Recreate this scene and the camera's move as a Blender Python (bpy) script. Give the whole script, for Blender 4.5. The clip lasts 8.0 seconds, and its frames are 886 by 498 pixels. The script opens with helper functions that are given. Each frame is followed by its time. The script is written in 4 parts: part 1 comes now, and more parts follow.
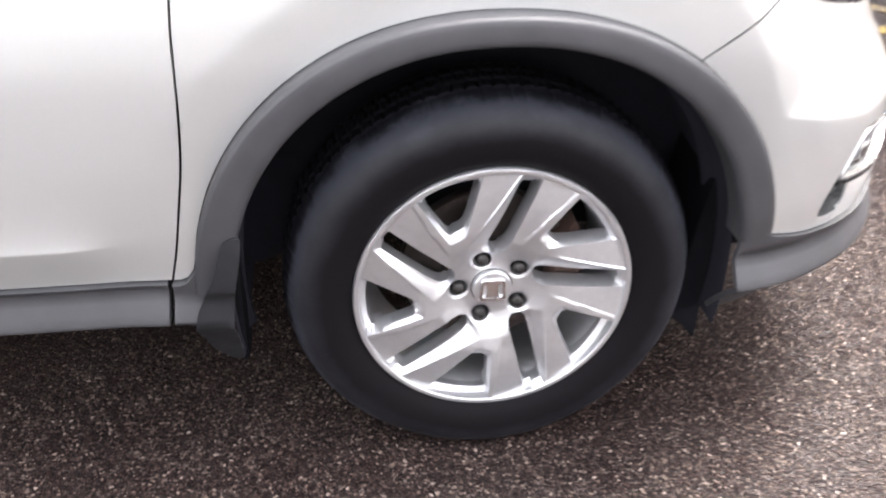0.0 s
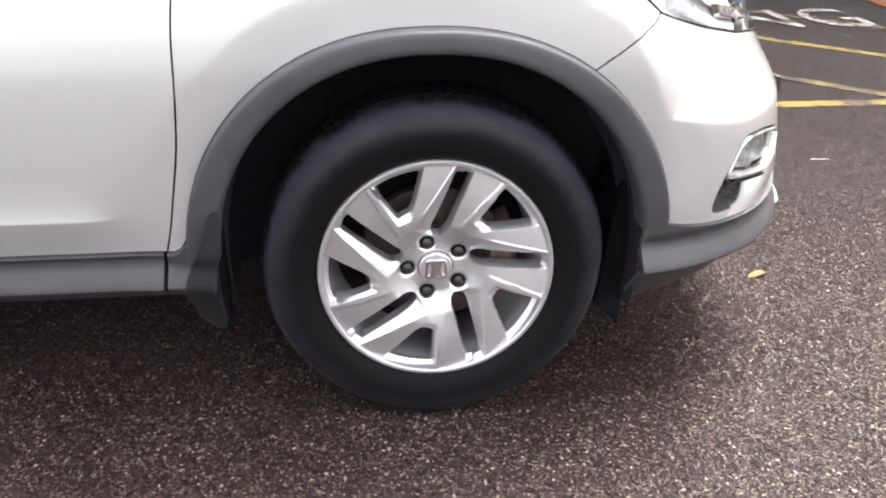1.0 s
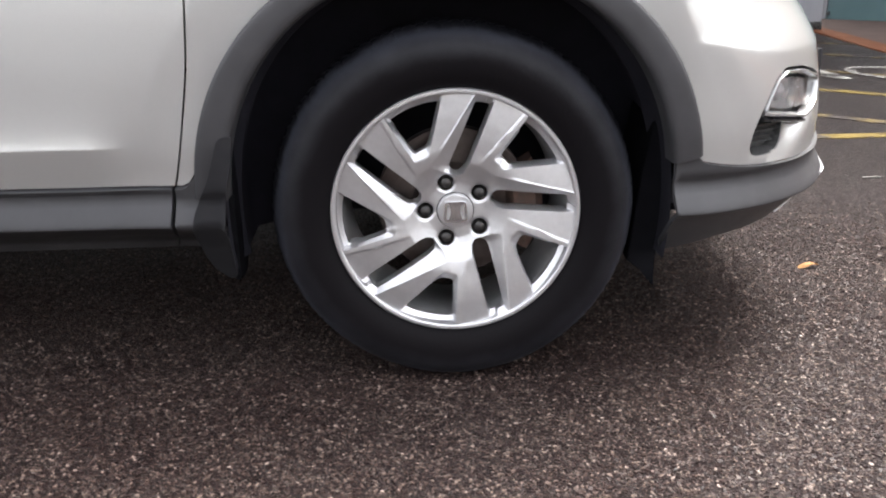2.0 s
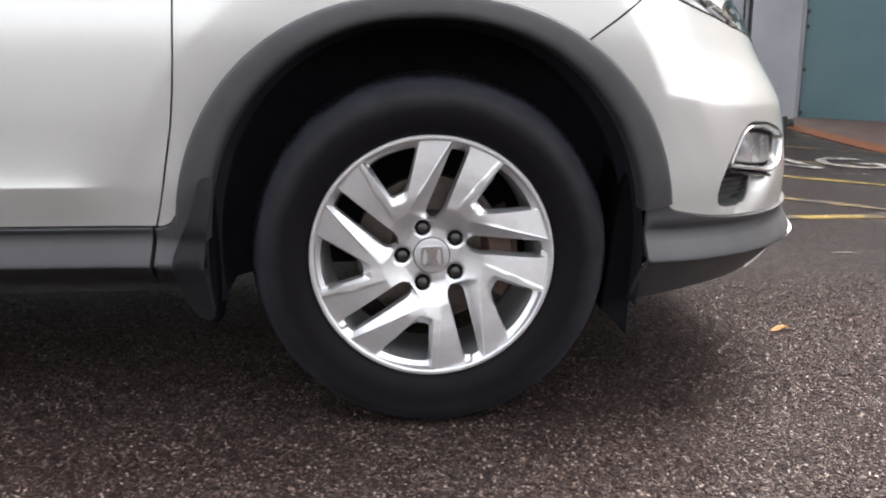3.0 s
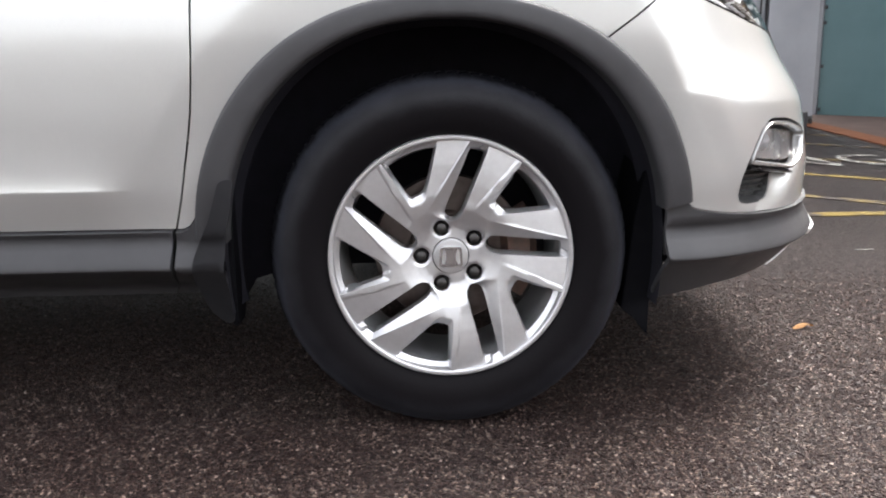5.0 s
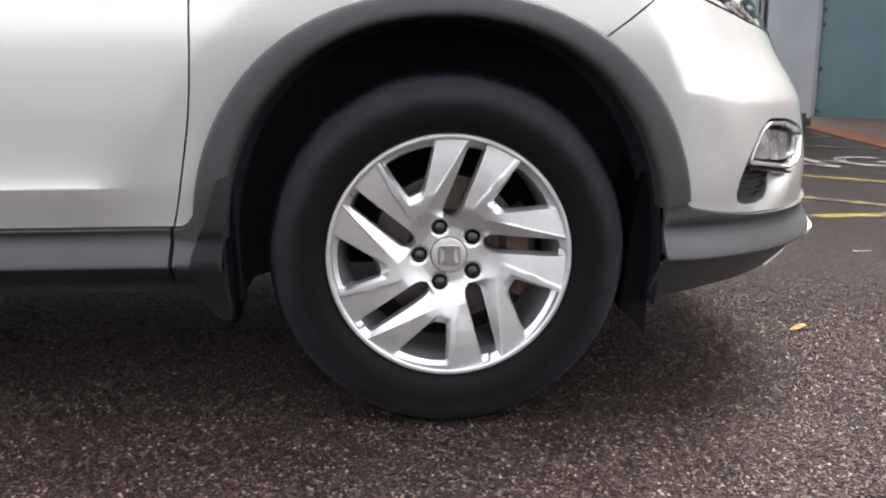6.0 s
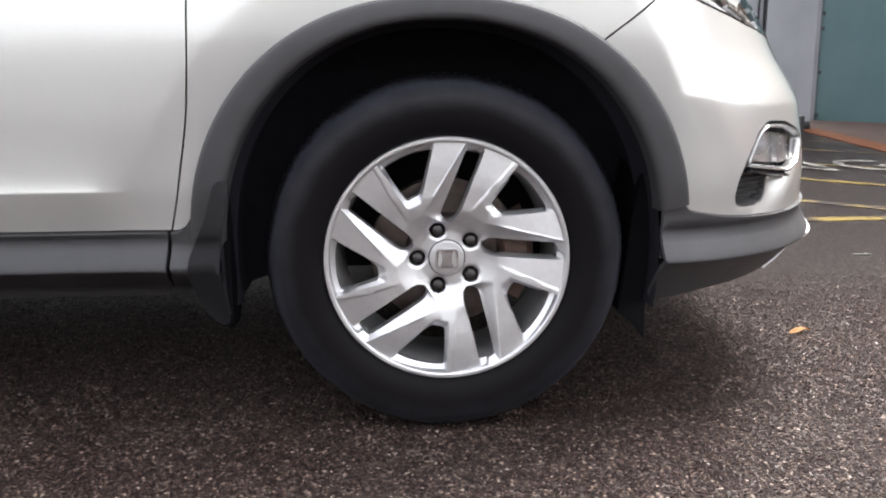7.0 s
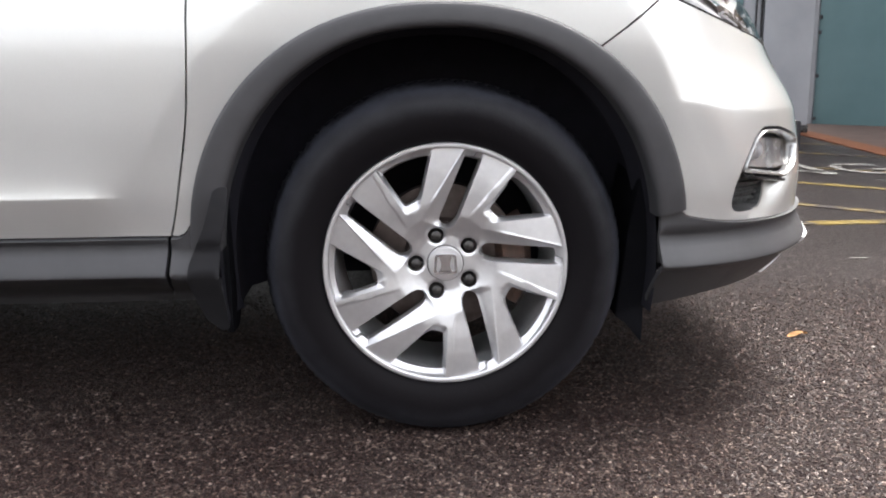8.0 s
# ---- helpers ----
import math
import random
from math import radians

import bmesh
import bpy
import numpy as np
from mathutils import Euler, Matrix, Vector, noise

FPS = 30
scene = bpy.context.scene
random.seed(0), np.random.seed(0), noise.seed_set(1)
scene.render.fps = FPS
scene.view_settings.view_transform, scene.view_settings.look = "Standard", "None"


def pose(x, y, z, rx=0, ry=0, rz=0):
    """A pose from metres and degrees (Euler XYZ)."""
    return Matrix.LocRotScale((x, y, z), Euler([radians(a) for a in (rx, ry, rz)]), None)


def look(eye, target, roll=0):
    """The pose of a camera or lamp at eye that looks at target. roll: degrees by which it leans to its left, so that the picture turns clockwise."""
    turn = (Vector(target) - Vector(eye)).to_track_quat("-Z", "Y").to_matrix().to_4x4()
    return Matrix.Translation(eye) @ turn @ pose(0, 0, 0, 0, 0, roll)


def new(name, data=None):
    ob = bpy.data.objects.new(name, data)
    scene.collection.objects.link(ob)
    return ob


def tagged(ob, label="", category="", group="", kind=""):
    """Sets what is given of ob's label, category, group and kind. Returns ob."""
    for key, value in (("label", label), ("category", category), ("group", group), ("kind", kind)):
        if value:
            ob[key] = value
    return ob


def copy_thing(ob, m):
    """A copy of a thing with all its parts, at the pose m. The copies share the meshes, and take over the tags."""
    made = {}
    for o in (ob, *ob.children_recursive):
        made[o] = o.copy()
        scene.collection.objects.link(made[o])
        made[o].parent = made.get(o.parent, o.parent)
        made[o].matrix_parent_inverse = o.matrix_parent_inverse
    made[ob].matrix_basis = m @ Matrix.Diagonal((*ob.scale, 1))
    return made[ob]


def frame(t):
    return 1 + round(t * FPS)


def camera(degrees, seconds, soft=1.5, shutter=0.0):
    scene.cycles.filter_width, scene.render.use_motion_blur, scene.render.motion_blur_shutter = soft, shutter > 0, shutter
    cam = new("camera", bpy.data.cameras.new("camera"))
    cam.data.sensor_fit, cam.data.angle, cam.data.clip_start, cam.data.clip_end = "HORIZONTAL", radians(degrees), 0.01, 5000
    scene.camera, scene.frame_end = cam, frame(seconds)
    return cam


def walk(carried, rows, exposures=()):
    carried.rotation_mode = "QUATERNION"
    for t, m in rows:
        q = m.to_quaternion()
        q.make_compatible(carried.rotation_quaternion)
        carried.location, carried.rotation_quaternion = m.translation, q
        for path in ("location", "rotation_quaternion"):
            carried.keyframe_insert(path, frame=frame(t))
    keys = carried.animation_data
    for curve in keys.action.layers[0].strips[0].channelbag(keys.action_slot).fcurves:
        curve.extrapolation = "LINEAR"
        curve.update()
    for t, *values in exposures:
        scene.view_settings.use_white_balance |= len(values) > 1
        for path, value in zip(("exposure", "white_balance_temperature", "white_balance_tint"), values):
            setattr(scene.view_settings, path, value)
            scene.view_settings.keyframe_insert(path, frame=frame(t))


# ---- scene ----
cam = camera(52.6, 8.0, soft=2.0, shutter=0.5)
PATH = [
    (0, (-0.252, -1.233, 1.202), (-0.024, 0.451, 0.148), 0.7),
    (0.2, (-0.244, -1.325, 1.226), (-0.010, 0.376, 0.211), 1.2),
    (0.5, (-0.239, -1.457, 1.2), (-0.004, 0.288, 0.251), 1.2),
    (1, (-0.161, -1.605, 1.148), (0.035, 0.194, 0.296), 0.5),
    (1.5, (-0.105, -1.642, 0.987), (-0.015, 0.215, 0.248), -0.4),
    (1.7, (-0.106, -1.635, 0.908), (-0.018, 0.239, 0.214), -0.7),
    (2.8, (-0.09, -1.684, 0.732), (0.027, 0.257, 0.267), -0.2),
    (3, (-0.093, -1.695, 0.729), (0.039, 0.255, 0.303), 0.2),
    (3.5, (-0.096, -1.698, 0.727), (0.022, 0.252, 0.299), -0.1),
    (4, (-0.098, -1.694, 0.728), (-0.004, 0.257, 0.302), -0.6),
    (4.5, (-0.098, -1.692, 0.727), (-0.004, 0.26, 0.305), -0.7),
    (6, (-0.098, -1.69, 0.722), (0.002, 0.263, 0.301), -0.3),
    (6.5, (-0.096, -1.691, 0.721), (0.006, 0.263, 0.303), -0.4),
    (7, (-0.094, -1.689, 0.719), (0.006, 0.266, 0.308), -0.4),
    (7.5, (-0.094, -1.698, 0.72), (0.006, 0.259, 0.316), -0.4),
    (8, (-0.094, -1.697, 0.724), (0.009, 0.259, 0.321), -0.5),
]
EXPOSURES = [(0.0, 3.50, 6500, 13), (0.5, 3.33, 6500, 13), (1.0, 3.21, 6500, 13), (1.7, 2.80, 6500, 12), (3.0, 2.66, 6500, 11), (8.0, 2.72, 6500, 11)]
walk(cam, [(t, look(eye, target, roll)) for t, eye, target, roll in PATH], EXPOSURES)

# ---- light ----
world = bpy.data.worlds.new("sky")
scene.world = world
world.use_nodes = True
wn = world.node_tree
sky = wn.nodes.new("ShaderNodeTexSky")
sky.sky_type = "NISHITA"
sky.sun_disc = False
SUN_UP, SUN_ROUND = 58.0, 48.0
sky.sun_elevation, sky.sun_rotation = radians(SUN_UP), radians(SUN_ROUND)
sky.air_density, sky.dust_density, sky.ozone_density = 1.0, 6.0, 0.6
pale = wn.nodes.new("ShaderNodeHueSaturation")
pale.inputs["Saturation"].default_value = 0.24
wn.links.new(sky.outputs[0], pale.inputs["Color"])
wn.links.new(pale.outputs[0], wn.nodes["Background"].inputs[0])
wn.nodes["Background"].inputs[1].default_value = 0.15
sun = new("sun", bpy.data.lights.new("sun", "SUN"))
sun.data.energy, sun.data.angle, sun.data.color = 0.72, radians(28), (1.0, 0.97, 0.93)
sun_way = Vector((math.sin(radians(SUN_ROUND)) * math.cos(radians(SUN_UP)), math.cos(radians(SUN_ROUND)) * math.cos(radians(SUN_UP)), math.sin(radians(SUN_UP))))
sun.matrix_world = look(sun_way * 30, (0, 0, 0))


# ---- materials ----
def material(name, colour=(0.5, 0.5, 0.5), rough=0.5, metal=0.0, coat=0.0, coat_rough=0.03, spec=0.5):
    m = bpy.data.materials.new(name)
    m.use_nodes = True
    p = m.node_tree.nodes["Principled BSDF"]
    p.inputs["Base Color"].default_value = (*colour, 1)
    p.inputs["Roughness"].default_value = rough
    p.inputs["Metallic"].default_value = metal
    p.inputs["Coat Weight"].default_value = coat
    p.inputs["Coat Roughness"].default_value = coat_rough
    p.inputs["Specular IOR Level"].default_value = spec
    return m, m.node_tree, p


def node(tree, kind, **values):
    n = tree.nodes.new(kind)
    for key, value in values.items():
        n.inputs[key.replace("_", " ")].default_value = value
    return n


def noise_tex(tree, scale, detail=4.0, rough=0.55):
    co = tree.nodes.get("place") or tree.nodes.new("ShaderNodeTexCoord")
    co.name = "place"
    n = node(tree, "ShaderNodeTexNoise", Scale=scale, Detail=detail, Roughness=rough)
    tree.links.new(co.outputs["Object"], n.inputs["Vector"])
    return n


def ramp(tree, source, stops):
    r = tree.nodes.new("ShaderNodeValToRGB")
    e = r.color_ramp.elements
    while len(e) < len(stops):
        e.new(0.5)
    for el, (at, colour) in zip(e, stops):
        el.position = at
        el.color = (*colour, 1) if len(colour) == 3 else colour
    tree.links.new(source, r.inputs[0])
    return r


def grey(v):
    return (v, v, v)


def bump(tree, p, source, strength, distance, slot="Normal"):
    b = node(tree, "ShaderNodeBump", Strength=strength, Distance=distance)
    tree.links.new(source, b.inputs["Height"])
    tree.links.new(b.outputs[0], p.inputs[slot])
    return b


def worn(name, colour_a, colour_b, scale, rough_a, rough_b, fine, bump_by, metal=0.0, coat=0.0, spec=0.5):
    """A surface whose colour and gloss wander at one scale and whose relief lies at a finer one."""
    m, tree, p = material(name, colour_a, rough_a, metal, coat, spec=spec)
    broad = noise_tex(tree, scale, 6.0, 0.6)
    c = ramp(tree, broad.outputs["Fac"], [(0.35, colour_a), (0.68, colour_b)])
    tree.links.new(c.outputs[0], p.inputs["Base Color"])
    r = ramp(tree, broad.outputs["Fac"], [(0.3, grey(rough_a)), (0.7, grey(rough_b))])
    tree.links.new(r.outputs[0], p.inputs["Roughness"])
    small = noise_tex(tree, fine, 3.0)
    bump(tree, p, small.outputs["Fac"], 0.4, bump_by)
    return m


def paint_material():
    m, tree, p = material("silver paint", (0.60, 0.60, 0.585), 0.42, 0.64, 1.0, 0.02)
    flake = node(tree, "ShaderNodeTexVoronoi", Scale=1800.0)
    broad = noise_tex(tree, 9.0, 5.0)
    tree.links.new(tree.nodes["place"].outputs["Object"], flake.inputs["Vector"])
    c = ramp(tree, flake.outputs["Color"], [(0.0, (0.588, 0.592, 0.576)), (1.0, (0.658, 0.662, 0.645))])
    tree.links.new(c.outputs[0], p.inputs["Base Color"])
    r = ramp(tree, broad.outputs["Fac"], [(0.3, grey(0.32)), (0.7, grey(0.37))])
    tree.links.new(r.outputs[0], p.inputs["Roughness"])
    return m


def asphalt_material():
    m, tree, p = material("wet asphalt", (0.05, 0.05, 0.05), 0.5, spec=0.08)
    co = tree.nodes.new("ShaderNodeTexCoord")
    co.name = "place"
    warp = node(tree, "ShaderNodeTexNoise", Scale=60.0, Detail=2.0)
    tree.links.new(co.outputs["Object"], warp.inputs["Vector"])
    mixv = tree.nodes.new("ShaderNodeMix")
    mixv.data_type = "VECTOR"
    mixv.inputs["Factor"].default_value = 0.006
    tree.links.new(co.outputs["Object"], mixv.inputs[4])
    tree.links.new(warp.outputs["Color"], mixv.inputs[5])
    chips = node(tree, "ShaderNodeTexVoronoi", Scale=165.0)
    tree.links.new(mixv.outputs[1], chips.inputs["Vector"])
    edge = node(tree, "ShaderNodeTexVoronoi", Scale=165.0)
    edge.feature = "DISTANCE_TO_EDGE"
    tree.links.new(mixv.outputs[1], edge.inputs["Vector"])
    sep = tree.nodes.new("ShaderNodeSeparateColor")
    tree.links.new(chips.outputs["Color"], sep.inputs[0])
    stone = ramp(tree, sep.outputs[0], [(0.0, (0.0095, 0.0064, 0.0066)), (0.50, (0.0195, 0.0140, 0.0134)), (0.80, (0.043, 0.0335, 0.030)), (0.97, (0.105, 0.089, 0.078))])
    binder = ramp(tree, edge.outputs["Distance"], [(0.02, grey(0.0)), (0.16, grey(1.0))])
    mix = tree.nodes.new("ShaderNodeMix")
    mix.data_type = "RGBA"
    mix.inputs[6].default_value = (0.0066, 0.0049, 0.0054, 1)
    tree.links.new(binder.outputs[0], mix.inputs["Factor"])
    tree.links.new(stone.outputs[0], mix.inputs[7])
    patch = noise_tex(tree, 1.3, 6.0, 0.6)
    tint = ramp(tree, patch.outputs["Fac"], [(0.3, (0.77, 0.725, 0.72)), (0.7, (1.11, 1.08, 1.08))])
    mul = tree.nodes.new("ShaderNodeMix")
    mul.data_type, mul.blend_type = "RGBA", "MULTIPLY"
    mul.inputs["Factor"].default_value = 1.0
    tree.links.new(mix.outputs[2], mul.inputs[6])
    tree.links.new(tint.outputs[0], mul.inputs[7])
    tree.links.new(mul.outputs[2], p.inputs["Base Color"])
    rr = ramp(tree, sep.outputs[1], [(0.0, grey(0.30)), (1.0, grey(0.52))])
    tree.links.new(rr.outputs[0], p.inputs["Roughness"])
    height = tree.nodes.new("ShaderNodeMath")
    height.operation = "MULTIPLY_ADD"
    tree.links.new(sep.outputs[2], height.inputs[0])
    height.inputs[1].default_value = 0.7
    tree.links.new(binder.outputs[0], height.inputs[2])
    bump(tree, p, height.outputs[0], 0.55, 0.0022)
    return m


def marking_material(name, colour, gap):
    """Road paint, worn through to the asphalt in places."""
    m, tree, p = material(name, colour, 0.75, spec=0.2)
    big = noise_tex(tree, 6.0, 8.0, 0.7)
    c = ramp(tree, big.outputs["Fac"], [(gap - 0.05, (0.024, 0.0185, 0.017)), (gap + 0.05, colour)])
    tree.links.new(c.outputs[0], p.inputs["Base Color"])
    small = noise_tex(tree, 180.0, 3.0)
    bump(tree, p, small.outputs["Fac"], 0.6, 0.003)
    return m


def tyre_material():
    """Black dressed sidewall; sky sheen is painted on the shoulder, shade on the tread."""
    m, tree, p = material("tyre rubber", (0.006, 0.006, 0.007), 0.5, spec=0.22)
    broad = noise_tex(tree, 16.0, 6.0, 0.6)
    flat = node(tree, "ShaderNodeVectorMath")
    flat.operation = "MULTIPLY"
    flat.inputs[1].default_value = (1, 0, 1)
    tree.links.new(tree.nodes["place"].outputs["Object"], flat.inputs[0])
    size = tree.nodes.new("ShaderNodeVectorMath")
    size.operation = "LENGTH"
    tree.links.new(flat.outputs[0], size.inputs[0])
    wander = node(tree, "ShaderNodeMath")
    wander.operation = "MULTIPLY_ADD"
    wander.inputs[1].default_value = 0.03
    tree.links.new(broad.outputs["Fac"], wander.inputs[0])
    tree.links.new(size.outputs["Value"], wander.inputs[2])
    shoulder_tone = ramp(tree, wander.outputs[0], [(0.302, (0.0062, 0.0054, 0.0062)), (0.334, (0.012, 0.0118, 0.0146)), (0.353, (0.028, 0.0295, 0.038)), (0.3600, (0.006, 0.006, 0.0075))])
    tree.links.new(shoulder_tone.outputs[0], p.inputs["Base Color"])
    r = ramp(tree, wander.outputs[0], [(0.30, grey(0.5)), (0.36, grey(0.6))])
    tree.links.new(r.outputs[0], p.inputs["Roughness"])
    gloss = ramp(tree, wander.outputs[0], [(0.30, grey(0.06)), (0.347, grey(0.30)), (0.361, grey(0.05))])
    tree.links.new(gloss.outputs[0], p.inputs["Specular IOR Level"])
    small = noise_tex(tree, 150.0, 5.0)
    bump(tree, p, small.outputs["Fac"], 0.6, 0.0009)
    return m


PAINT = paint_material()
CLADDING = worn("grained grey plastic", (0.037, 0.0365, 0.0385), (0.047, 0.0458, 0.0485), 14.0, 0.42, 0.54, 900.0, 0.0003, spec=0.42)
LINER = worn("matt black liner", (0.014, 0.014, 0.019), (0.023, 0.022, 0.029), 20.0, 0.8, 0.95, 120.0, 0.001, spec=0.2)
RUBBER = tyre_material()
DULL_BLACK = worn("dull black rubber", (0.0045, 0.0045, 0.0058), (0.0075, 0.0075, 0.009), 25.0, 0.75, 0.9, 300.0, 0.0005, spec=0.06)
# darker than the arch trim's plastic, to carry the shade low behind the wheel
MUD_PLASTIC = worn("darkened grey plastic", (0.015, 0.015, 0.017), (0.021, 0.0205, 0.022), 25.0, 0.55, 0.7, 300.0, 0.0005, spec=0.18)
ALLOY = worn("silver alloy paint", (0.57, 0.567, 0.575), (0.62, 0.617, 0.624), 70.0, 0.38, 0.42, 900.0, 0.0004, 0.88)
CHROME = worn("chrome", (0.75, 0.75, 0.76), (0.80, 0.80, 0.80), 30.0, 0.06, 0.12, 400.0, 0.0001, 1.0)
SATIN = worn("satin silver plastic", (0.42, 0.42, 0.415), (0.50, 0.50, 0.49), 30.0, 0.18, 0.26, 300.0, 0.0002, 0.7)
NUT = worn("dark nut steel", (0.035, 0.034, 0.033), (0.07, 0.065, 0.062), 200.0, 0.34, 0.48, 900.0, 0.0002, 0.7)
DISC = worn("brake disc steel", (0.075, 0.056, 0.050), (0.14, 0.118, 0.108), 30.0, 0.35, 0.55, 500.0, 0.0003, 0.8)
CALIPER = worn("rusty cast iron", (0.07, 0.045, 0.035), (0.14, 0.08, 0.06), 60.0, 0.6, 0.85, 400.0, 0.001, 0.2)
BLACK = worn("gloss black trim", (0.012, 0.012, 0.013), (0.018, 0.018, 0.018), 25.0, 0.22, 0.35, 600.0, 0.0002)
# the pale mottle paints glints onto the dark intake mesh
MESH_BLACK = worn("glint-mottled intake black", (0.010, 0.010, 0.010), (0.11, 0.11, 0.11), 150.0, 0.3, 0.5, 300.0, 0.001)
FOG_GREY = worn("silvered fog lamp reflector", (0.44, 0.44, 0.445), (0.60, 0.60, 0.60), 45.0, 0.15, 0.3, 200.0, 0.0008, 0.7)
BROWN_LAMP = worn("brown lamp plastic", (0.06, 0.048, 0.045), (0.10, 0.085, 0.08), 60.0, 0.2, 0.35, 300.0, 0.0004)
LAMP_PALE = worn("pale lamp housing", (0.36, 0.36, 0.37), (0.52, 0.52, 0.53), 40.0, 0.25, 0.4, 200.0, 0.0004, 0.1)
SKID = worn("pale silver plastic", (0.62, 0.62, 0.61), (0.70, 0.70, 0.69), 20.0, 0.35, 0.45, 800.0, 0.0002, 0.2)
ASPHALT = asphalt_material()
YELLOW = marking_material("worn yellow road paint", (0.132, 0.092, 0.020), 0.455)
FADED = marking_material("faded yellow road paint", (0.100, 0.072, 0.028), 0.50)
WHITE = marking_material("worn white road paint", (0.21, 0.203, 0.185), 0.455)
BRICK_RED = worn("orange-red paving", (0.115, 0.047, 0.027), (0.16, 0.075, 0.045), 5.0, 0.8, 0.95, 90.0, 0.003, spec=0.02)
BROWN = worn("brown paving", (0.075, 0.055, 0.048), (0.10, 0.075, 0.066), 4.0, 0.8, 0.95, 90.0, 0.003, spec=0.02)
TEAL = worn("teal painted steel", (0.095, 0.165, 0.175), (0.118, 0.195, 0.205), 1.6, 0.45, 0.6, 40.0, 0.002)
PALE = worn("pale grey cladding", (0.22, 0.225, 0.24), (0.27, 0.275, 0.29), 2.0, 0.45, 0.6, 60.0, 0.001)
LEAF = worn("orange fallen leaf", (0.34, 0.15, 0.035), (0.50, 0.32, 0.13), 60.0, 0.5, 0.7, 300.0, 0.0006)
GREY_WALL = worn("weathered grey wall", (0.27, 0.27, 0.26), (0.35, 0.345, 0.33), 0.6, 0.8, 0.95, 12.0, 0.004)
TAN_WALL = worn("weathered beige render", (0.17, 0.130, 0.095), (0.22, 0.172, 0.130), 0.6, 0.8, 0.95, 12.0, 0.004)
GLASS = worn("dark window glass", (0.01, 0.012, 0.013), (0.012, 0.014, 0.015), 3.0, 0.03, 0.05, 10.0, 0.0001)


# ---- building blocks ----
def part(name, bm, mat, parent=None, label=""):
    """Links a bmesh as one mesh object, under a thing or a part."""
    me = bpy.data.meshes.new(name)
    bm.to_mesh(me)
    bm.free()
    return place_mesh(name, me, mat, parent, label)


def place_mesh(name, me, mat, parent=None, label=""):
    if mat and not me.materials:
        me.materials.append(mat)
    ob = new(name, me)
    if parent:
        ob.parent = parent
    if label:
        ob["label"] = label
    return ob


def soften(bm, degrees=35):
    for f in bm.faces:
        f.smooth = True
    for e in bm.edges:
        if len(e.link_faces) == 2 and e.calc_face_angle(0) > radians(degrees):
            e.smooth = False


def box_bm(lo, hi, bevel=0.0, segments=2):
    bm = bmesh.new()
    size = Vector(hi) - Vector(lo)
    bmesh.ops.create_cube(bm, size=1, matrix=Matrix.Translation((Vector(lo) + Vector(hi)) / 2) @ Matrix.Diagonal((*size, 1)))
    if bevel:
        bmesh.ops.bevel(bm, geom=bm.edges[:], offset=bevel, segments=segments, affect="EDGES", profile=0.6)
        soften(bm)
    return bm


def lathe_bm(profile, steps, closed=False):
    """Turns (radius, y) pairs round the wheel's axis, which is y."""
    bm = bmesh.new()
    rings = []
    for i in range(steps):
        a = 2 * math.pi * i / steps
        rings.append([bm.verts.new((r * math.cos(a), y, r * math.sin(a))) for r, y in profile])
    n = len(profile)
    for i in range(steps):
        p, q = rings[i], rings[(i + 1) % steps]
        for j in range(n if closed else n - 1):
            k = (j + 1) % n
            bm.faces.new((p[j], p[k], q[k], q[j]))
    bmesh.ops.recalc_face_normals(bm, faces=bm.faces[:])
    soften(bm)
    return bm


def inside(p, loop):
    hit = False
    n = len(loop)
    for i in range(n):
        (x1, y1), (x2, y2) = loop[i], loop[(i + 1) % n]
        if (y1 > p[1]) != (y2 > p[1]) and p[0] < (x2 - x1) * (p[1] - y1) / (y2 - y1) + x1:
            hit = not hit
    return hit


def dense(loop, step):
    out = []
    n = len(loop)
    for i in range(n):
        a, b = loop[i], loop[(i + 1) % n]
        k = max(1, math.ceil(math.dist(a, b) / step))
        out += [(a[0] + (b[0] - a[0]) * t / k, a[1] + (b[1] - a[1]) * t / k) for t in range(k)]
    return out


def near_loop(p, loops, d):
    for loop in loops:
        for q in loop:
            if abs(q[0] - p[0]) < d and abs(q[1] - p[1]) < d:
                return True
    return False


